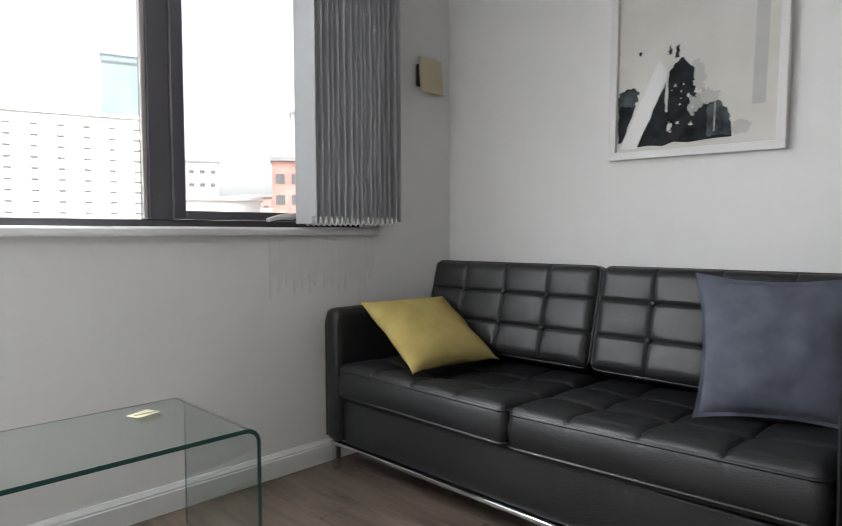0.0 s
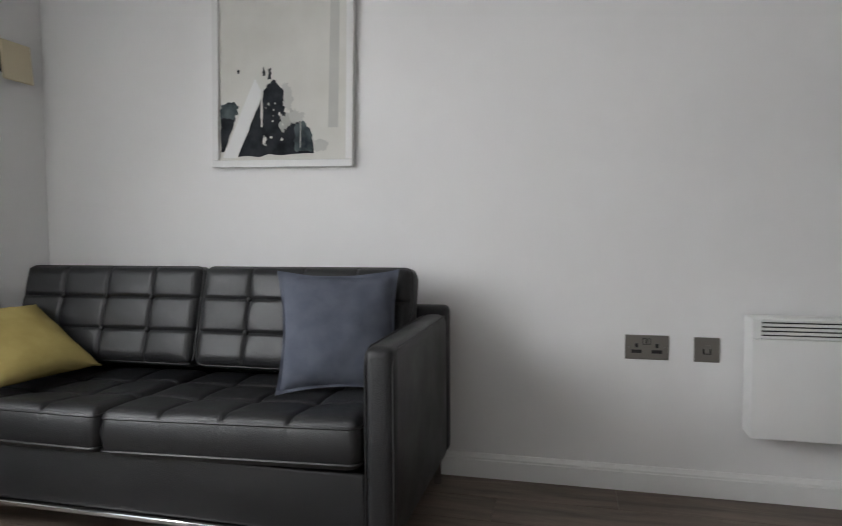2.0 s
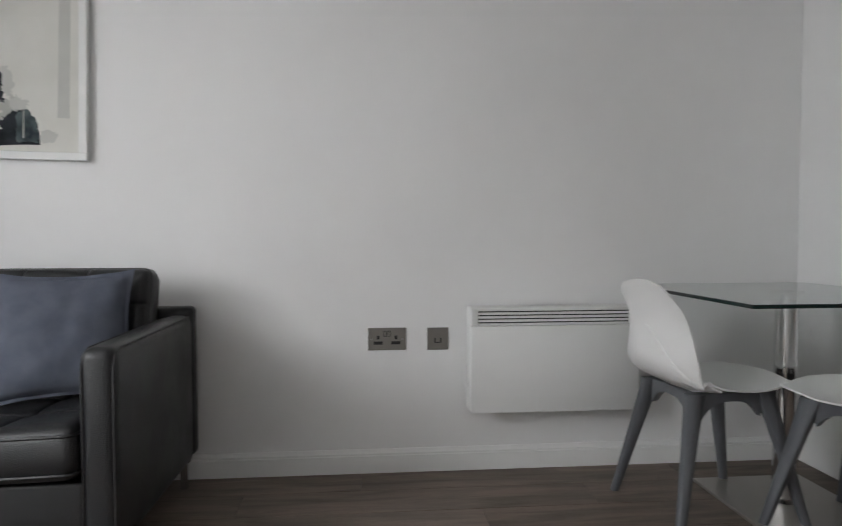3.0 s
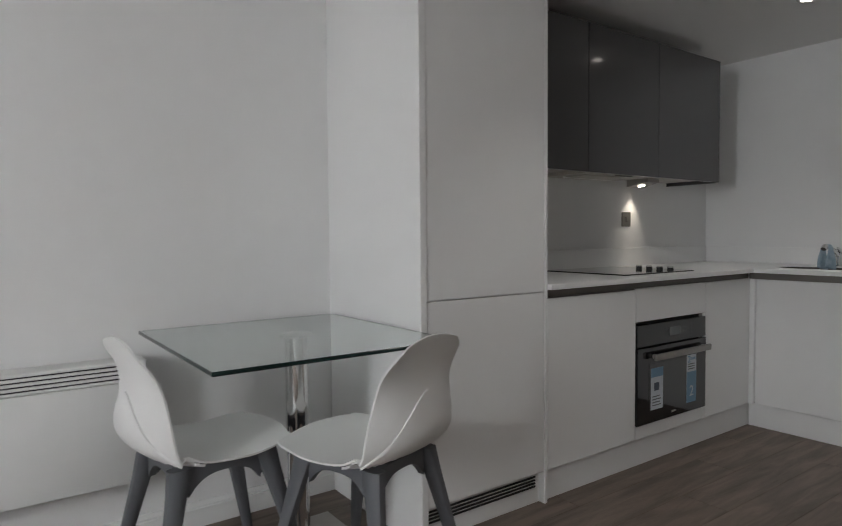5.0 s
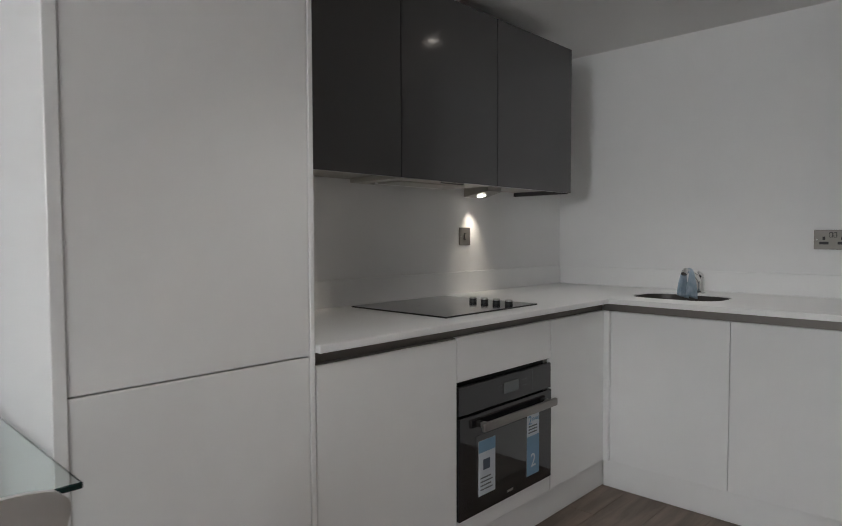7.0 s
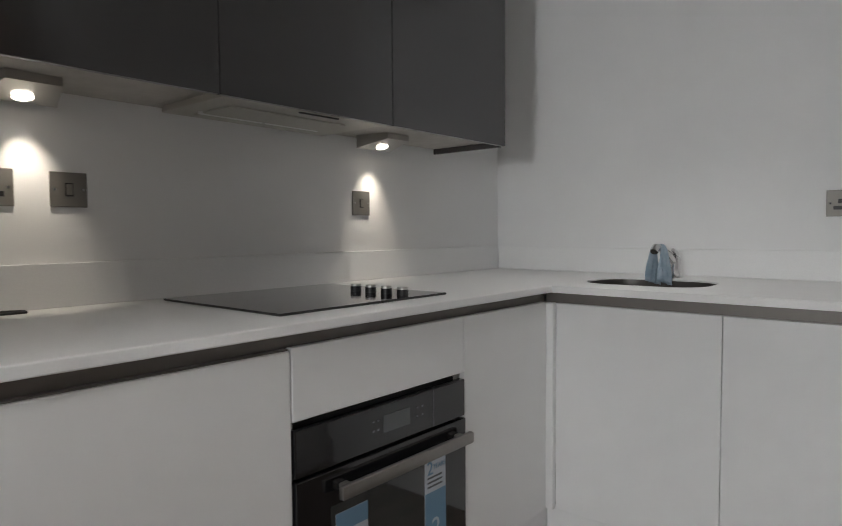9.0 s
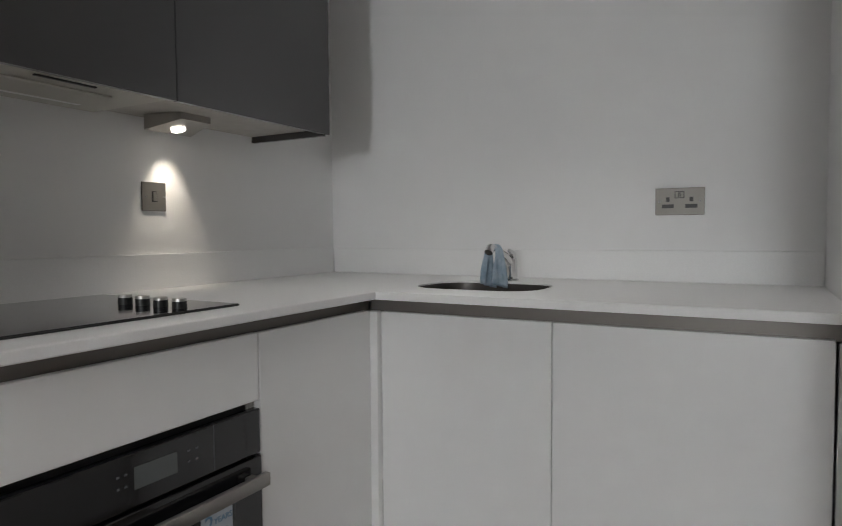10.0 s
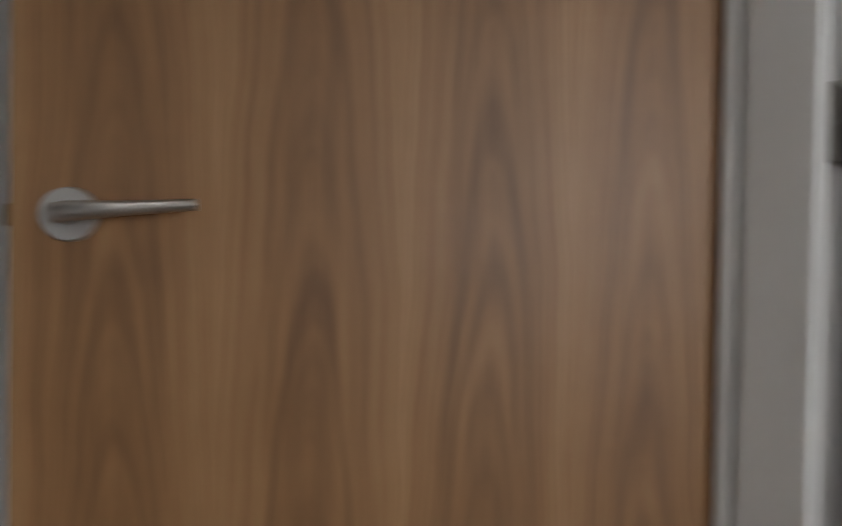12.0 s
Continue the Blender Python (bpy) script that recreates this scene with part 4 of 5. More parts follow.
                row.append(bm.verts.new((x + nx_ * up - nx_ * off, u * half(t) * 0.916, z + (0.35 * up if t < 0.55 else 0) - nz_ * off - (off * 0.4 if t < 0.5 else 0))))
            rows.append(row)
        skin.append(rows)
    P, Q = skin
    for rows in skin:
        for k in range(14):
            for j in range(nu):
                bm.faces.new((rows[k][j], rows[k][j + 1], rows[k + 1][j + 1], rows[k + 1][j]))
    for k in range(14):
        for j in (0, nu):
            bm.faces.new((P[k][j], P[k + 1][j], Q[k + 1][j], Q[k][j]))
    for j in range(nu):
        for k in (0, 14):
            bm.faces.new((P[k][j], P[k][j + 1], Q[k][j + 1], Q[k][j]))
    part("outer_skin", bm, WHITEPLASTIC, c, "", True)
    # leg frame
    fx, bx, wy, zt = 0.12, -0.14, 0.125, 0.445
    for x, y, lx, ly in ((fx, wy, 0.225, 0.205), (fx, -wy, 0.225, -0.205), (bx, wy, -0.24, 0.205), (bx, -wy, -0.24, -0.205)):
        bm = bmesh.new()
        rings = []
        for k in range(7):
            t = k / 6
            px, py, pz = x + (lx - x) * t, y + (ly - y) * t, zt - zt * t
            a = 0.036 - 0.021 * t ** 0.6
            b = 0.021 - 0.008 * t
            rings.append([bm.verts.new((px + a * math.cos(q) * (abs(math.cos(q)) ** -0.35 if abs(math.cos(q)) > 0.05 else 1), py + b * math.sin(q) * (abs(math.sin(q)) ** -0.35 if abs(math.sin(q)) > 0.05 else 1), pz)) for q in (2 * math.pi * i / 12 for i in range(12))])
        for k in range(6):
            for i in range(12):
                bm.faces.new((rings[k][i], rings[k][(i + 1) % 12], rings[k + 1][(i + 1) % 12], rings[k + 1][i]))
        bm.faces.new(rings[0])
        bm.faces.new(rings[-1][::-1])
        part("leg", bm, GREYPLASTIC, c, "", True)
    def arch(p, q, name):
        p, q = Vector(p), Vector(q)
        n = 12
        bm = bmesh.new()
        d = (q - p)
        side = Vector((d.y, -d.x, 0)).normalized() * 0.011
        rows = []
        for k in range(n + 1):
            t = k / n
            c0 = p + d * t
            hgt = 0.03 + 0.055 * abs(2 * t - 1) ** 3
            rows.append([bm.verts.new(c0 + side), bm.verts.new(c0 - side), bm.verts.new(c0 - side - Vector((0, 0, hgt))), bm.verts.new(c0 + side - Vector((0, 0, hgt)))])
        for k in range(n):
            for i in range(4):
                bm.faces.new((rows[k][i], rows[k][(i + 1) % 4], rows[k + 1][(i + 1) % 4], rows[k + 1][i]))
        bm.faces.new(rows[0])
        bm.faces.new(rows[-1][::-1])
        part(name, bm, GREYPLASTIC, c, "", True)
    e = 0.02
    arch((fx - e, wy, zt), (bx + e, wy, zt), "side_apron")
    arch((fx - e, -wy, zt), (bx + e, -wy, zt), "side_apron")
    arch((fx, wy - e, zt), (fx, -wy + e, zt), "cross_apron")
    arch((bx, wy - e, zt), (bx, -wy + e, zt), "cross_apron")
    return c


chair_a = chair(pose(3.80, -0.445, 0, 0, 0, 6))
copy_thing(chair_a, pose(4.175, -0.745, 0, 0, 0, 109))

# ---- kitchen: tall unit ----
FRONT, WT_Y, SINK_X, WT_X = -0.66, -0.682, 6.745, 6.72
WT_Z0, WT_Z1 = 0.87, 0.893
tall = thing("tall_cabinet", "tall white handleless fridge cabinet with a split door", "cabinet")
part("end_panel", rounded(4.453, 4.481, FRONT - 0.004, -0.001, 0.0, TOP - 0.002, 0.002, 1), CABINET, tall, "white end panel")
part("body", box(bmesh.new(), 4.482, 5.066, FRONT + 0.024, -0.001, 0.13, TOP - 0.003), CABINET, tall)
part("lower_door", rounded(4.4825, 5.0655, FRONT, FRONT + 0.02, 0.135, 0.8615, 0.003, 2), CABINET, tall)
part("upper_door", rounded(4.4825, 5.0655, FRONT, FRONT + 0.02, 0.8645, TOP - 0.006, 0.003, 2), CABINET, tall)
part("end_panel", rounded(5.067, 5.083, FRONT - 0.002, -0.001, 0.0, TOP - 0.002, 0.002, 1), CABINET, tall, "white end panel")
pl = part("plinth", rounded(4.482, 5.066, FRONT + 0.03, FRONT + 0.046, 0.0, 0.128, 0.002, 1), CABINET, tall)
for i in range(4):
    z = 0.068 + 0.013 * i
    part("vent_slat", rounded(4.5, 5.04, FRONT + 0.022, FRONT + 0.0295, z, z + 0.007, 0.002, 1), BLACK, pl)


# ---- kitchen: base units along the hob wall ----
def base_unit(name, x0, x1, label):
    u = thing(name, label, "cabinet")
    part("body", box(bmesh.new(), x0 + 0.001, x1 - 0.001, FRONT + 0.022, -0.001, 0.131, 0.826), CARCASS, u)
    return u


b1 = base_unit("base_cabinet", 5.084, 5.673, "white handleless base cabinet under the worktop")
part("door", rounded(5.086, 5.671, FRONT, FRONT + 0.02, 0.135, 0.834, 0.003, 2), CABINET, b1)
part("door_lip", rounded(5.089, 5.669, FRONT + 0.004, FRONT + 0.02, 0.8345, 0.838, 0.001, 1), RAIL, b1)
b2 = thing("oven_housing", "white cabinet that houses the built-in oven", "cabinet")
part("body", box(bmesh.new(), 5.675, 6.262, -0.055, -0.001, 0.131, 0.826), CARCASS, b2)
part("side_panel", box(bmesh.new(), 5.675, 5.69, FRONT + 0.022, -0.056, 0.131, 0.826), CARCASS, b2)
part("side_panel", box(bmesh.new(), 6.247, 6.262, FRONT + 0.022, -0.056, 0.131, 0.826), CARCASS, b2)
part("front_panel", rounded(5.674, 6.262, FRONT, FRONT + 0.02, 0.684, 0.839, 0.003, 2), CABINET, b2)
part("lower_panel", rounded(5.674, 6.262, FRONT, FRONT + 0.02, 0.135, 0.196, 0.003, 2), CABINET, b2)
b3 = base_unit("corner_cabinet", 6.264, 6.76, "white corner base cabinet with a fixed front panel")
part("front_panel", rounded(6.265, 6.722, FRONT, FRONT + 0.02, 0.135, 0.838, 0.003, 2), CABINET, b3)
part("corner_post", rounded(6.7235, 6.7475, FRONT - 0.0235, FRONT + 0.02, 0.135, 0.835, 0.002, 1), TRIM, b3)

# ---- kitchen: base units along the sink wall ----
def sink_unit(name, y0, y1, label):
    u = thing(name, label, "cabinet")
    part("side_panel", box(bmesh.new(), SINK_X + 0.022, ROOM_X - 0.001, y0 + 0.001, y0 + 0.016, 0.131, 0.826), CARCASS, u)
    part("side_panel", box(bmesh.new(), SINK_X + 0.022, ROOM_X - 0.001, y1 - 0.016, y1 - 0.001, 0.131, 0.826), CARCASS, u)
    part("base_board", box(bmesh.new(), SINK_X + 0.022, ROOM_X - 0.001, y0 + 0.017, y1 - 0.017, 0.131, 0.146), CARCASS, u)
    part("door", rounded(SINK_X, SINK_X + 0.02, y0 + 0.0006, y1 - 0.0006, 0.135, 0.833, 0.0012, 1), CABINET, u)
    return u


sink_unit("sink_cabinet", -1.197, -0.6835, "white handleless base cabinet under the sink")
sink_unit("sink_cabinet", -1.8, -1.198, "white handleless base cabinet beside the end wall")
solid("trim_filler", rounded(SINK_X + 0.008, SINK_X + 0.024, NIB_Y + 0.001, -1.806, 0.0, 0.826, 0.001, 1), CABINET, "white filler strip against the end wall", "trim")
kick = thing("kitchen_plinth", "white plinth under the kitchen cabinets", "plinth", kind="structure")
part("plinth_board", rounded(5.084, 6.78, FRONT + 0.024, FRONT + 0.04, 0.0, 0.129, 0.002, 1), CABINET, kick)
part("plinth_board", rounded(SINK_X + 0.022, SINK_X + 0.038, NIB_Y + 0.001, FRONT + 0.02, 0.0, 0.129, 0.002, 1), CABINET, kick)
grip = thing("grip_rail", "recessed brushed aluminium grip rail under the worktop", "rail", kind="structure")
part("rail", rounded(5.084, 6.758, FRONT + 0.028, FRONT + 0.036, 0.828, WT_Z0 - 0.001, 0.001, 1), RAIL, grip)
part("rail", rounded(SINK_X + 0.0215, SINK_X + 0.03, NIB_Y + 0.001, FRONT + 0.027, 0.8275, WT_Z0 - 0.001, 0.001, 1), RAIL, grip)

# ---- worktop with the sink cut-out, upstands ----
wt = thing("worktop", "white quartz L-shaped worktop with matching upstands", "worktop")
bm = box(bmesh.new(), 5.084, WT_X, WT_Y, -0.001, WT_Z0, WT_Z1)
bmesh.ops.bevel(bm, geom=[e for e in bm.edges if not all(v.co.x > WT_X - 0.001 for v in e.verts)], offset=0.003, segments=2, affect="EDGES", profile=0.5)
part("slab", bm, QUARTZ, wt)
SKX0, SKX1, SKY0, SKY1 = 6.885, 7.19, -1.095, -0.685
bm = bmesh.new()
def rr(x0, x1, y0, y1, r, n=6):
    pts = []
    for cx, cy, a in ((x1 - r, y1 - r, 0), (x0 + r, y1 - r, 90), (x0 + r, y0 + r, 180), (x1 - r, y0 + r, 270)):
        for k in range(n + 1):
            t = radians(a + 90 * k / n)
            pts.append((cx + r * math.cos(t), cy + r * math.sin(t)))
    return pts


hole = rr(SKX0, SKX1, SKY0, SKY1, 0.11)
WX0, WX1, WY0, WY1 = WT_X + 0.0005, ROOM_X - 0.001, NIB_Y + 0.001, -0.001
def to_edge(u, v):
    cx, cy = (SKX0 + SKX1) / 2, (SKY0 + SKY1) / 2
    dx, dy = u - cx, v - cy
    k = min((WX1 - cx) / dx if dx > 1e-6 else ((WX0 - cx) / dx if dx < -1e-6 else 1e9),
            (WY1 - cy) / dy if dy > 1e-6 else ((WY0 - cy) / dy if dy < -1e-6 else 1e9))
    return cx + dx * k, cy + dy * k


rings = {}
for z in (WT_Z0, WT_Z1):
    rings[z] = ([bm.verts.new((u, v, z)) for u, v in hole], [bm.verts.new((*to_edge(u, v), z)) for u, v in hole])
n = len(hole)
for k in range(n):
    q = (k + 1) % n
    for z in (WT_Z0, WT_Z1):
        a, b = rings[z]
        bm.faces.new((a[k], a[q], b[q], b[k]))
    bm.faces.new((rings[WT_Z0][0][k], rings[WT_Z0][0][q], rings[WT_Z1][0][q], rings[WT_Z1][0][k]))
    bm.faces.new((rings[WT_Z0][1][k], rings[WT_Z0][1][q], rings[WT_Z1][1][q], rings[WT_Z1][1][k]))
# square corners
for cx, cy in ((WX0, WY0), (WX0, WY1), (WX1, WY0), (WX1, WY1)):
    best = None
    for k in range(n):
        q = (k + 1) % n
        a, b = rings[WT_Z1][1][k].co, rings[WT_Z1][1][q].co
        on = lambda p: (abs(p.x - cx) < 1e-5, abs(p.y - cy) < 1e-5)
        oa, ob_ = on(a), on(b)
        if (oa[0] and ob_[1] and not oa[1]) or (oa[1] and ob_[0] and not oa[0]):
            best = (k, q)
    if best:
        k, q = best
        lo, hi = bm.verts.new((cx, cy, WT_Z0)), bm.verts.new((cx, cy, WT_Z1))
        bm.faces.new((rings[WT_Z1][1][k], rings[WT_Z1][1][q], hi))
        bm.faces.new((rings[WT_Z0][1][k], rings[WT_Z0][1][q], lo))
        bm.faces.new((rings[WT_Z0][1][k], lo, hi, rings[WT_Z1][1][k]))
        bm.faces.new((rings[WT_Z0][1][q], lo, hi, rings[WT_Z1][1][q]))
part("slab", bm, QUARTZ, wt)
part("upstand", rounded(5.084, ROOM_X - 0.014, -0.013, -0.001, WT_Z1 + 0.0005, 1.003, 0.002, 2), QUARTZ, wt)
part("upstand", rounded(ROOM_X - 0.013, ROOM_X - 0.001, NIB_Y + 0.002, -0.014, WT_Z1 + 0.0005, 0.998, 0.002, 2), QUARTZ, wt)

sink = thing("sink", "undermounted stainless steel sink bowl", "sink")
bm = bmesh.new()
lv = []
for z, s in ((WT_Z1 - 0.005, -0.0015), (WT_Z0 - 0.03, -0.003), (0.74, -0.008), (0.715, -0.03), (0.71, -0.08)):
    lv.append([bm.verts.new((u, v, z)) for u, v in rr(SKX0 - s, SKX1 + s, SKY0 - s, SKY1 + s, max(0.11 + s, 0.04))])
for a, b in zip(lv, lv[1:]):
    for k in range(n):
        bm.faces.new((a[k], a[(k + 1) % n], b[(k + 1) % n], b[k]))
bm.faces.new(lv[-1])
SINKSTEEL = material("sink_steel", (0.12, 0.112, 0.105), 0.4, 0.8)
relief(SINKSTEEL, 80, 0.1, 0.0004, (1, 12, 1))
part("bowl", bm, SINKSTEEL, sink, "", True)
part("drain", tube(bmesh.new(), (7.04, -0.9, 0.711), (7.04, -0.9, 0.716), 0.04, 0.036, 24), CHROME, sink, "", True)

tap = thing("tap", "short chrome mixer tap behind the sink", "tap")
TPX, TPY = 7.29, -0.886
part("body", tube(bmesh.new(), (TPX, TPY, WT_Z1), (TPX, TPY, 0.968), 0.022, 0.021, 24), CHROME, tap, "", True)
part("base_ring", tube(bmesh.new(), (TPX, TPY, WT_Z1 + 0.0005), (TPX, TPY, WT_Z1 + 0.006), 0.028, 0.026, 24), CHROME, tap, "", True)
part("spout", sweep(bmesh.new(), [(TPX, TPY + 0.0, 0.95), (TPX - 0.06, TPY + 0.003, 0.983), (TPX - 0.13, TPY + 0.007, 1.008), (TPX - 0.17, TPY + 0.009, 1.012), (TPX - 0.186, TPY + 0.01, 0.996)], [0.014, 0.0135, 0.013, 0.014, 0.014], 14), CHROME, tap, "", True)
lev = part("lever", sweep(bmesh.new(), [(TPX, TPY, 0.969), (TPX, TPY, 0.983), (TPX - 0.02, TPY - 0.008, 0.993), (TPX - 0.06, TPY - 0.014, 1.0)], [0.02, 0.018, 0.009, 0.006], 12), CHROME, tap, "", True)
# dish cloth folded over the spout
bm = bmesh.new()
NR, NC = 26, 14
rows = []
for j in range(NR + 1):
    t = j / NR
    s = (t - 0.5) * 2
    row = []
    for i in range(NC + 1):
        u = i / NC - 0.5
        drop = abs(s)
        wid = 0.036 + 0.02 * drop ** 0.7
        fold = 0.006 * math.sin(15 * u + 4 * s) * min(1, drop * 2)
        yy = TPY + 0.008 + math.copysign(0.0165 * min(1, drop * 5) + 0.006 * drop, s) - u * 0.028 * drop ** 0.8 + fold
        xx = TPX - 0.143 + u * wid
        zz = 1.0265 - (0.004 if drop < 0.12 else 0.004 + 0.14 * ((drop - 0.12) / 0.88) * (1 + 0.12 * u))
        row.append(bm.verts.new((xx, yy, zz)))
    rows.append(row)
for j in range(NR):
    for i in range(NC):
        bm.faces.new((rows[j][i], rows[j][i + 1], rows[j + 1][i + 1], rows[j + 1][i]))
cl = part("dish_cloth", bm, CLOTH, smooth=True)
tagged(cl, "pale blue dish cloth folded over the tap", "cloth")
sol = cl.modifiers.new("thickness", "SOLIDIFY")
sol.thickness = 0.003

# ---- hob ----
KNOBCAP = material("satin_chrome_cap", (0.5, 0.49, 0.48), 0.3, 0.8)
hob = thing("hob", "black glass ceramic hob with four control knobs", "hob")
part("glass_plate", rounded(5.706, 6.287, -0.58, -0.068, WT_Z1 + 0.0005, WT_Z1 + 0.0065, 0.0015, 1), BLACKGLASS, hob, "black ceramic glass plate")
for i in range(4):
    y = -0.335 - 0.0625 * i
    k = part("knob", tube(bmesh.new(), (6.163, y, WT_Z1 + 0.0066), (6.163, y, WT_Z1 + 0.0215), 0.0162, 0.0158, 28), BLACK, hob, "black control knob", True)
    part("knob_cap", tube(bmesh.new(), (6.163, y, WT_Z1 + 0.0217), (6.163, y, WT_Z1 + 0.028), 0.0157, 0.0148, 28), KNOBCAP, k, "chrome cap", True)

# ---- oven ----
oven = thing("oven", "black glass built-in oven with steel bar handle and stickers", "oven")
OX0, OX1, OZ0, OZ1, OY = 5.676, 6.26, 0.199, 0.676, FRONT - 0.004
part("cavity_body", box(bmesh.new(), OX0 + 0.016, OX1 - 0.016, OY + 0.03, -0.06, OZ0 + 0.002, OZ1 - 0.002), BLACK, oven)
part("control_panel", rounded(OX0, OX1, OY, OY + 0.022, 0.565, OZ1 - 0.009, 0.003, 2), BLACKGLASS, oven)
od = part("oven_door", rounded(OX0, OX1, OY - 0.003, OY + 0.022, OZ0, 0.559, 0.003, 2), BLACKGLASS, oven)
part("window", rounded(OX0 + 0.09, OX1 - 0.085, OY - 0.0042, OY - 0.0032, OZ0 + 0.085, 0.48, 0.0003, 1), OVENGLASS, od, "oven door window")
BAR = material("dark_brushed_steel", (0.3, 0.285, 0.27), 0.42, 0.9)
relief(BAR, 90, 0.1, 0.0005, (1, 1, 20))
hd = part("handle", rounded(OX0 + 0.095, OX1 - 0.012, OY - 0.04, OY - 0.025, 0.5, 0.53, 0.003, 2), BAR, od, "brushed steel bar handle", True)
for x in (OX0 + 0.125, OX1 - 0.045):
    part("handle_post", rounded(x - 0.012, x + 0.012, OY - 0.025, OY - 0.003, 0.506, 0.526, 0.003, 1), STEEL, od)
SCREEN = material("oven_display", (0.09, 0.1, 0.1), 0.1, coat=0.5)
cp_z = 0.62
part("display", box(bmesh.new(), 5.935, 6.03, OY - 0.001, OY - 0.0002, cp_z - 0.022, cp_z + 0.02), SCREEN, oven, "grey clock display")
for x in (5.9, 5.915, 6.055, 6.075):
    for dz in (-0.012, 0.01):
        part("touch_mark", box(bmesh.new(), x, x + 0.006, OY - 0.0008, OY - 0.0002, cp_z + dz, cp_z + dz + 0.004), GREYPLASTIC, oven)
part("panel_joint", box(bmesh.new(), 6.122, 6.1235, OY - 0.0006, OY - 0.0002, 0.568, OZ1 - 0.004), GREYPLASTIC, oven)
# stickers on the oven door
def sticker(x0, x1, z0, z1, name):
    return part(name, box(bmesh.new(), x0, x1, OY - 0.0056, OY - 0.0046, z0, z1), STICKER, od, "glossy paper sticker")


sa = sticker(5.779, 5.876, 0.26, 0.458, "sticker")
part("sticker_band", box(bmesh.new(), 5.779, 5.876, OY - 0.0061, OY - 0.0057, 0.415, 0.458), STICKERBLUE, sa)
part("sticker_picture", box(bmesh.new(), 5.804, 5.844, OY - 0.0061, OY - 0.0057, 0.35, 0.388), STICKERDARK, sa)
for i in range(4):
    part("text_bar", box(bmesh.new(), 5.789, 5.859 - 0.008 * (i % 2), OY - 0.0061, OY - 0.0057, 0.278 + 0.014 * i, 0.283 + 0.014 * i), GREYPLASTIC, sa)
sb = sticker(6.08, 6.165, 0.245, 0.485, "sticker")
part("sticker_band", box(bmesh.new(), 6.08, 6.165, OY - 0.0061, OY - 0.0057, 0.245, 0.4), STICKERBLUE, sb)
for i in range(3):
    part("text_bar", box(bmesh.new(), 6.09, 6.15, OY - 0.0061, OY - 0.0057, 0.412 + 0.012 * i, 0.417 + 0.012 * i), GREYPLASTIC, sb)


def lettering(name, text, size, m, mat, parent, depth=0.0006):
    c = bpy.data.curves.new(name, "FONT")
    c.body, c.size, c.extrude = text, size, depth
    c.align_x, c.align_y = "CENTER", "CENTER"
    tmp = bpy.data.objects.new(name, c)
    me = bpy.data.meshes.new_from_object(tmp)
    bpy.data.objects.remove(tmp)
    me.materials.append(mat)
    ob = new(name, me)
    ob.parent = parent
    ob.matrix_basis = m
    return ob


lettering("lettering", "2", 0.075, pose(6.123, OY - 0.0064, 0.3, 90, 0, 0), STICKER, sb)
lettering("lettering", "2", 0.05, pose(6.1, OY - 0.0064, 0.462, 90, 0, 0), STICKERBLUE, sb)
lettering("lettering", "YEARS", 0.018, pose(6.138, OY - 0.0064, 0.464, 90, 0, 0), STICKERBLUE, sb)
part("maker_mark", box(bmesh.new(), 5.955, 5.99, OY - 0.0038, OY - 0.0032, 0.222, 0.231), STEEL, od)

# ---- wall units ----
WU_Y, WU_Z0, WU_Z1 = -0.35, 1.403, 2.137
SEAMS = [5.085, 5.718, 6.316, 6.955]
for i in range(3):
    x0, x1 = SEAMS[i], SEAMS[i + 1]
    u = thing("wall_cabinet", "glossy dark grey handleless wall cabinet", "cabinet", group="wall cabinets")
    part("body", box(bmesh.new(), x0 + 0.001, x1 - (0.019 if i == 2 else 0.001), WU_Y + 0.021, -0.001, WU_Z0 + 0.018, WU_Z1 - 0.002), CARCASS, u)
    part("door", rounded(x0 + 0.0015, x1 - 0.0015, WU_Y, WU_Y + 0.019, WU_Z0, WU_Z1, 0.002, 2), GREYDOOR, u, "glossy dark grey door")
    if i == 2:
        part("end_panel", rounded(x1 - 0.018, x1 - 0.0005, WU_Y + 0.0195, -0.001, WU_Z0 - 0.004, WU_Z1, 0.0015, 1), GREYDOOR, u, "dark grey end panel")
hood = thing("extractor_hood", "slim built-in extractor under the wall cabinet", "extractor")
HOOD = material("pale_enamelled_steel", (0.5, 0.485, 0.44), 0.45, 0.2)
part("body", rounded(5.735, 6.3, WU_Y + 0.025, -0.03, WU_Z0 + 0.0, WU_Z0 + 0.0175, 0.002, 1), HOOD, hood)
part("filter", rounded(5.8, 6.2, WU_Y + 0.09, -0.08, WU_Z0 - 0.006, WU_Z0 - 0.0005, 0.002, 1), HOOD, hood, "metal grease filter")
for x0, x1 in ((5.79, 5.992), (6.0, 6.2)):
    part("light_strip", rounded(x0, x1, -0.13, -0.12, WU_Z0 - 0.008, WU_Z0 - 0.0005, 0.001, 1), TRIM, hood, "thin white lens strip")
part("control_bar", rounded(5.98, 6.12, WU_Y + 0.03, WU_Y + 0.04, WU_Z0 - 0.004, WU_Z0 - 0.0005, 0.001, 1), BLACK, hood)


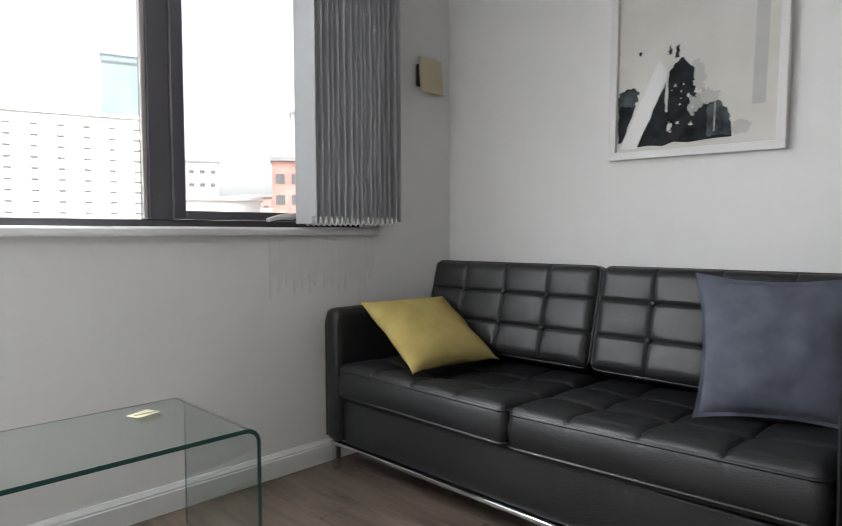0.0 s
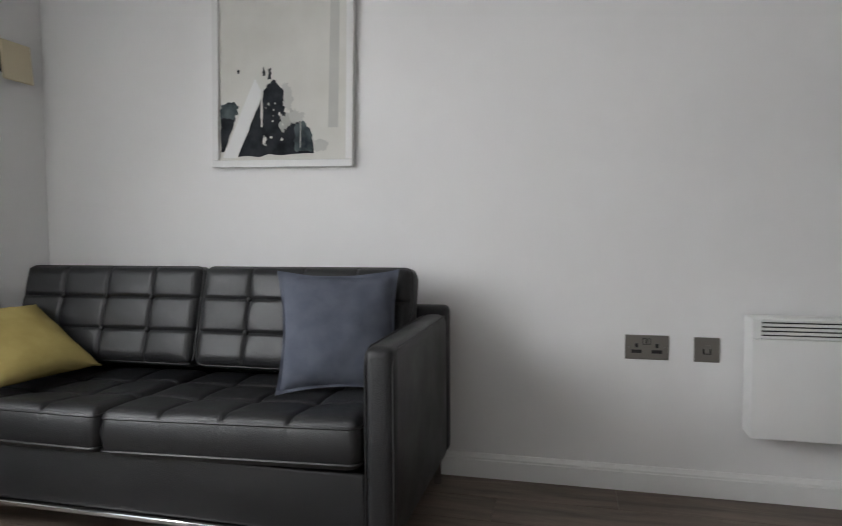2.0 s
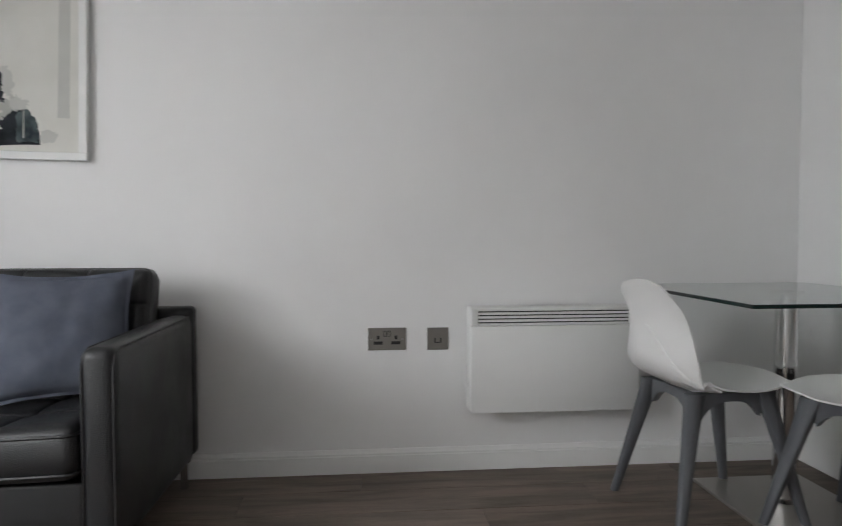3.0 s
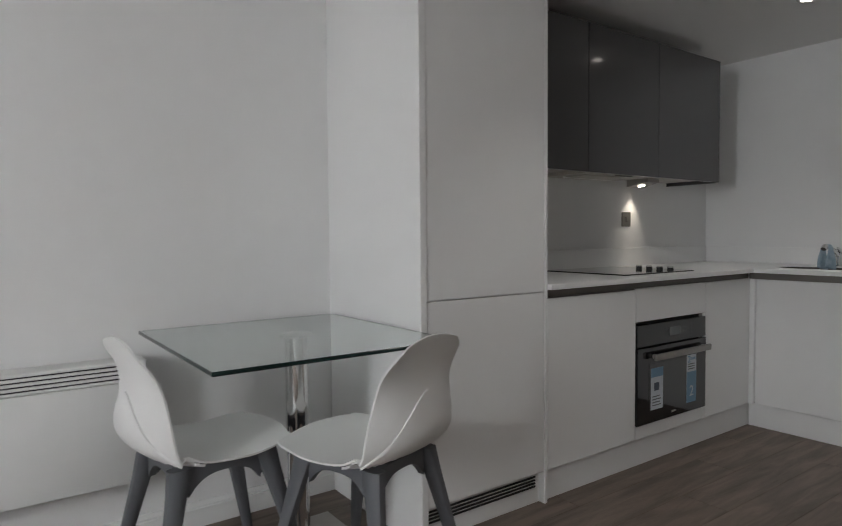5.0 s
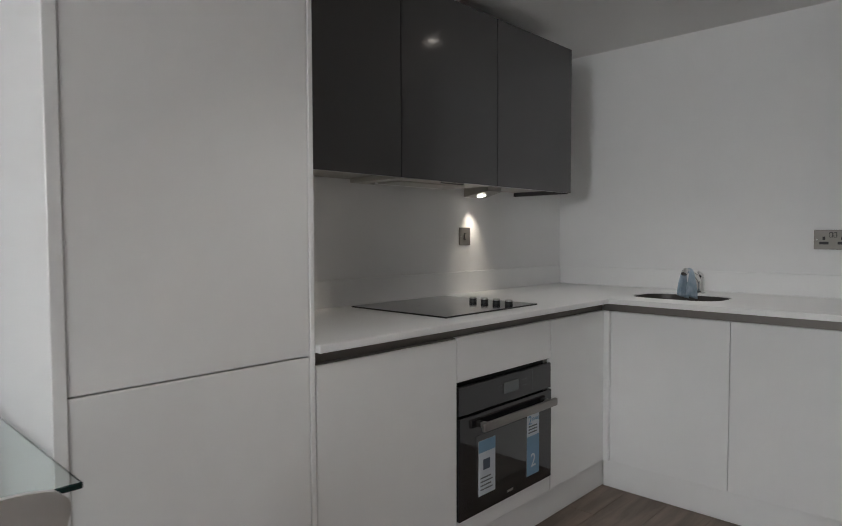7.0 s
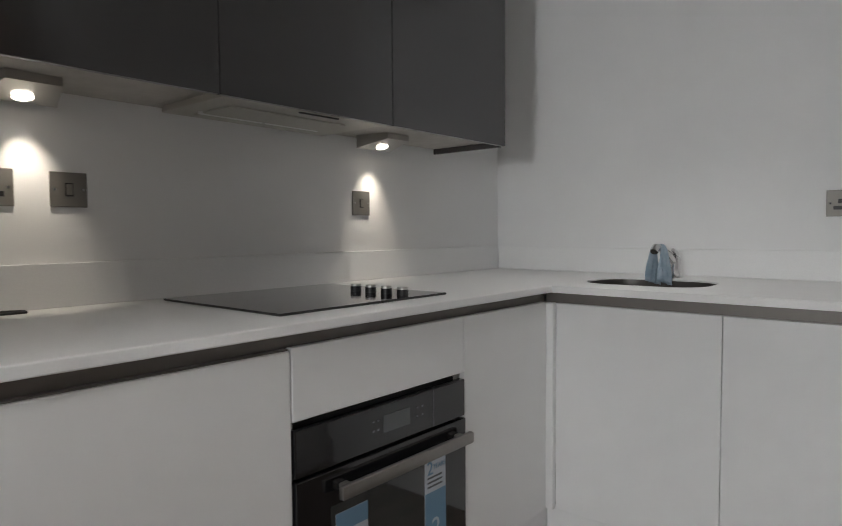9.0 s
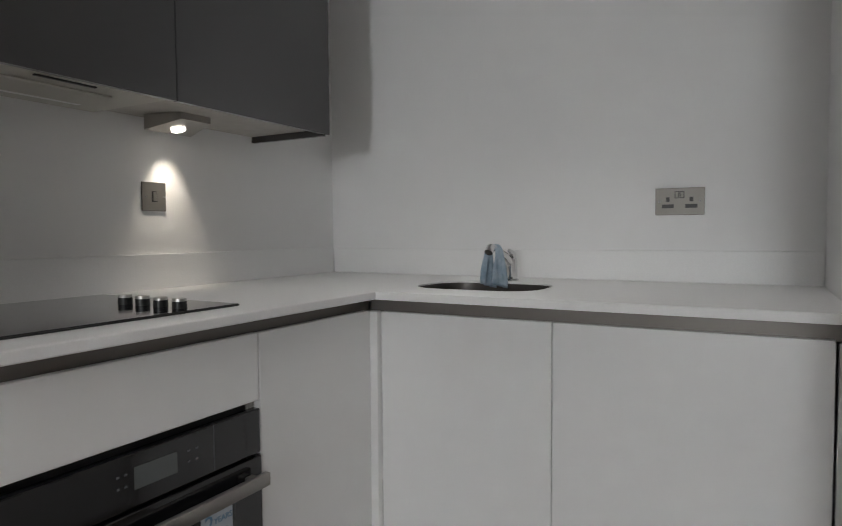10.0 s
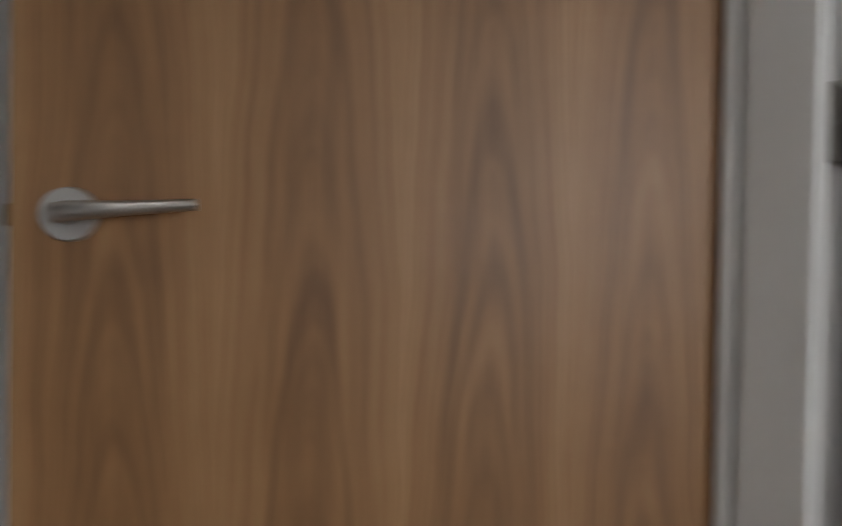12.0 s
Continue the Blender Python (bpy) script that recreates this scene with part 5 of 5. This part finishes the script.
def cabinet_lamp(x, y):
    l = thing("cabinet_light", "triangular steel under-cabinet light, switched on", "light", pose(x, y, WU_Z0 + 0.017), "under-cabinet lights")
    bm = bmesh.new()
    prism(bm, [(-0.085, 0.055), (0.085, 0.055), (0.055, -0.07), (-0.055, -0.07)], "z", -0.045, 0.0)
    for v in bm.verts:
        if v.co.z < -0.01:
            v.co.z = -0.045 if v.co.y > 0 else -0.02
    part("housing", bm, STEEL, l, "brushed steel wedge housing")
    part("lamp_face", tube(bmesh.new(), (0, 0.01, -0.0383), (0, 0.0095, -0.0403), 0.021, n=28), LED, l, "glowing lamp face")
    lamp = new("lamp", bpy.data.lights.new("lamp", "SPOT"))
    lamp.data.energy, lamp.data.color, lamp.data.shadow_soft_size = 0.5, (1.0, 0.9, 0.75), 0.01
    lamp.data.spot_size, lamp.data.spot_blend = radians(64), 1.0
    lamp.parent = l
    lamp.matrix_basis = look((0.018, 0.024, -0.047), (0.03, 0.165, -0.5))


cabinet_lamp(5.385, -0.1)
cabinet_lamp(6.53, -0.105)


# ---- ceiling downlights ----
def downlight(x, y):
    d = thing("downlight", "round recessed ceiling downlight with a steel rim, switched on", "light", pose(x, y, TOP), "ceiling downlights")
    part("rim", tube(bmesh.new(), (0, 0, -0.0005), (0, 0, -0.006), 0.045, 0.042, 32), STEEL, d, "", True)
    part("lamp_face", tube(bmesh.new(), (0, 0, -0.0065), (0, 0, -0.008), 0.027, n=28), DOWN, d, "glowing lamp face")
    lamp = new("lamp", bpy.data.lights.new("lamp", "SPOT"))
    lamp.data.energy, lamp.data.color, lamp.data.shadow_soft_size = 3.6, (1.0, 0.985, 0.965), 0.1
    lamp.data.spot_size, lamp.data.spot_blend = radians(95), 0.7
    lamp.parent = d
    lamp.matrix_basis = look((0, 0, -0.012), (0, 0, -1))


# the last one is an unseen fitting, added for light towards the hall door
for x, y in ((6.58, -0.98), (5.15, -1.25), (4.7, -2.35)):
    downlight(x, y)

# ---- hall door, standing open, and its frame ----
ROSE = material("satin_nickel", (0.42, 0.405, 0.395), 0.45, 0.8)
relief(ROSE, 70, 0.08, 0.0004)
LW = 0.764
door = thing("door_1", "open walnut-veneered flush door with a steel lever handle", "door", pose(5.376, -2.659, 0, 0, 0, -29.5), kind="structure")
part("leaf", rounded(0, 0.044, 0.0, LW, 0.006, 2.0, 0.0015, 1), WALNUT, door, "walnut veneer leaf")
HZ, HY_ = 1.006, LW - 0.054
for sx, s in ((0.0, -1), (0.044, 1)):
    rose = part("handle_rose", tube(bmesh.new(), (sx + s * 0.0004, HY_, HZ), (sx + s * 0.009, HY_, HZ), 0.0265, 0.025, 36), ROSE, door, "round steel rose", True)
    part("door_handle", sweep(bmesh.new(), [(sx + s * 0.009, HY_, HZ), (sx + s * 0.032, HY_, HZ), (sx + s * 0.04, HY_ - 0.01, HZ + 0.001), (sx + s * 0.04, HY_ - 0.06, HZ + 0.005), (sx + s * 0.04, HY_ - 0.122, HZ + 0.01)], [0.0105, 0.01, 0.0095, 0.007, 0.0055], 16), STEEL, door, "steel lever handle", True)
part("latch", rounded(0.014, 0.03, LW + 0.0005, LW + 0.011, HZ - 0.012, HZ + 0.01, 0.002, 1), LATCH, door, "brass latch bolt")
for z in (0.25, 1.02, 1.8):
    part("hinge", tube(bmesh.new(), (-0.003, -0.004, z - 0.05), (-0.003, -0.004, z + 0.05), 0.0035, n=14), STEEL, door, "steel hinge knuckle", True)
fr = thing("door_frame", "white painted door lining and architrave", "door frame", kind="structure")
part("lining", box(bmesh.new(), DOOR_X0 - 0.029, DOOR_X0 - 0.004, DW_Y - 0.12, DW_Y + 0.002, 0, DOOR_Z), TRIM, fr)
part("lining", box(bmesh.new(), DOOR_X1, DOOR_X1 + 0.029, DW_Y - 0.12, DW_Y + 0.002, 0, DOOR_Z), TRIM, fr)
part("lining_head", box(bmesh.new(), DOOR_X0 - 0.029, DOOR_X1 + 0.029, DW_Y - 0.12, DW_Y + 0.002, DOOR_Z + 0.0005, DOOR_Z + 0.029), TRIM, fr)
part("architrave", rounded(DW_X + 0.003, 5.349, DW_Y + 0.0005, DW_Y + 0.018, 0, DOOR_Z + 0.08, 0.003, 2), TRIM, fr)
part("architrave_bead", rounded(5.357, 5.3745, DW_Y + 0.0025, DW_Y + 0.018, 0, DOOR_Z + 0.03, 0.003, 2), TRIM, fr)
part("architrave", rounded(DOOR_X1 + 0.006, DOOR_X1 + 0.07, DW_Y + 0.0025, DW_Y + 0.018, 0, DOOR_Z + 0.08, 0.003, 2), TRIM, fr)
part("architrave_head", rounded(5.3495, DOOR_X1 + 0.0055, DW_Y + 0.0025, DW_Y + 0.018, DOOR_Z + 0.031, DOOR_Z + 0.08, 0.003, 2), TRIM, fr)

# ---- cable clip on the worktop ----
cc = part("cable_tie", sweep(bmesh.new(), [(5.3, -0.06, WT_Z1 + 0.004), (5.34, -0.045, WT_Z1 + 0.006), (5.385, -0.05, WT_Z1 + 0.004), (5.38, -0.075, WT_Z1 + 0.004), (5.335, -0.075, WT_Z1 + 0.004)], 0.003, 8, True), BLACK, smooth=True)
tagged(cc, "small looped black cable lying on the worktop", "cable")

# ---- the town outside ----
CONCRETE = material("pale_concrete", (0.55, 0.54, 0.52), 0.8)
mottle(CONCRETE, (0.52, 0.51, 0.5), (0.62, 0.61, 0.6), 0.15)
CITYGLASS = material("tower_glass", (0.2, 0.3, 0.33), 0.25)
mottle(CITYGLASS, (0.17, 0.225, 0.24), (0.215, 0.275, 0.29), 0.1)
BRICK = material("red_brick", (0.36, 0.12, 0.08), 0.85)
mottle(BRICK, (0.4, 0.2, 0.17), (0.5, 0.28, 0.245), 0.6)
WINDOWDARK = material("far_window", (0.11, 0.115, 0.12), 0.3)
ROOFGREY = material("roof_felt", (0.25, 0.25, 0.26), 0.8)
GROUND = material("town_ground", (0.16, 0.16, 0.16), 0.9)
mottle(GROUND, (0.13, 0.13, 0.13), (0.2, 0.2, 0.19), 0.05)
bm = bmesh.new()
box(bm, -3000, -2, -3000, 3000, -22, -21)
solid("ground", bm, GROUND, "distant grey town ground far below the window", "ground")


def building(name, bearing, dist, width, depth_m, z1, mat, label, cols, rows, win_w, win_h, roof=None, skew=0.0, z0=-21, storey=3.0):
    """bearing: degrees to the window side of the sofa wall's normal, as seen from the room."""
    b = radians(bearing)
    m = Matrix.Translation((2.15 - dist * math.sin(b), -2.35 + dist * math.cos(b), 0)) @ pose(0, 0, 0, 0, 0, bearing + skew)
    t = thing(name, label, "building", m)
    part("wall", box(bmesh.new(), -width / 2, width / 2, 0, depth_m, z0, z1), mat, t)
    part("roof", box(bmesh.new(), -width / 2 - 0.3, width / 2 + 0.3, -0.3, depth_m + 0.3, z1, z1 + 0.6), roof or ROOFGREY, t)
    pane = None
    for r in range(rows):
        for c in range(cols):
            x = (c + 0.5) / cols * width - width / 2
            z = z1 - 1.8 - r * storey
            if pane is None:
                pane = part("window", box(bmesh.new(), -win_w / 2, win_w / 2, -0.06, -0.01, -win_h, 0), WINDOWDARK, t, "", False, pose(x, 0, z))
            else:
                o = new("window", pane.data)
                o.parent = t
                o.matrix_basis = pose(x, 0, z)
    return t


building("office_slab", 77, 125, 36, 14, 22.4, CONCRETE, "long pale concrete office block with rows of small windows", 9, 12, 1.15, 0.34, roof=CONCRETE, skew=-4, storey=1.9)
building("glass_tower", 70.8, 230, 11.4, 12, 61, CITYGLASS, "tall pale blue glass tower behind the office block", 1, 1, 10.6, 1.0)
building("brick_block", 55.7, 90, 9, 12, 11.6, BRICK, "red brick apartment block with a stepped top", 4, 4, 1.3, 1.4)
building("brick_block", 60.5, 140, 9, 10, 9.5, BRICK, "low red brick building among rooftops", 4, 2, 1.2, 1.3)
building("grey_block", 64.5, 150, 7, 10, 18, CONCRETE, "small grey concrete block with a flat roof", 3, 4, 1.2, 0.9)
building("low_block", 58, 110, 18, 12, 5.2, CONCRETE, "low pale rooftop building in the town", 7, 2, 1.4, 0.6, roof=CONCRETE)
building("grey_block", 55.6, 115, 5, 8, 23, CONCRETE, "narrow grey stair tower beside the brick block", 1, 5, 1.0, 1.0)
building("low_block", 63, 100, 12, 10, 6.5, CONCRETE, "low pale rendered rooftop in the town", 5, 1, 1.4, 0.5, roof=CONCRETE)

# ---- floor planks, last ----
PW_, PL_ = 0.19, 1.29
plank_bm = rounded(0.0006, PL_ - 0.0006, 0.0006, PW_ - 0.0006, -0.012, 0.0, 0.0012, 1)
first = None
row = 0
y = 0.0
while y > BACK_Y - 0.1:
    y -= PW_
    x = -(row * 0.43) % PL_ - PL_
    while x < ROOM_X:
        x0, x1 = max(x, 0.001), min(x + PL_, ROOM_X - 0.001)
        if x1 - x0 < PL_ - 0.01:
            if x1 - x0 > 0.03:
                part("plank", rounded(x0 - x + 0.0006, x1 - x - 0.0006, 0.0006, PW_ - 0.0006, -0.012, 0.0, 0.0012, 1), PLANK, floor, "", False, pose(x, y, 0))
        elif first is None:
            first = part("plank", plank_bm, PLANK, floor, "", False, pose(x, y, 0))
        else:
            o = new("plank", first.data)
            o.parent = floor
            o.matrix_basis = pose(x, y, 0)
        x += PL_
    row += 1
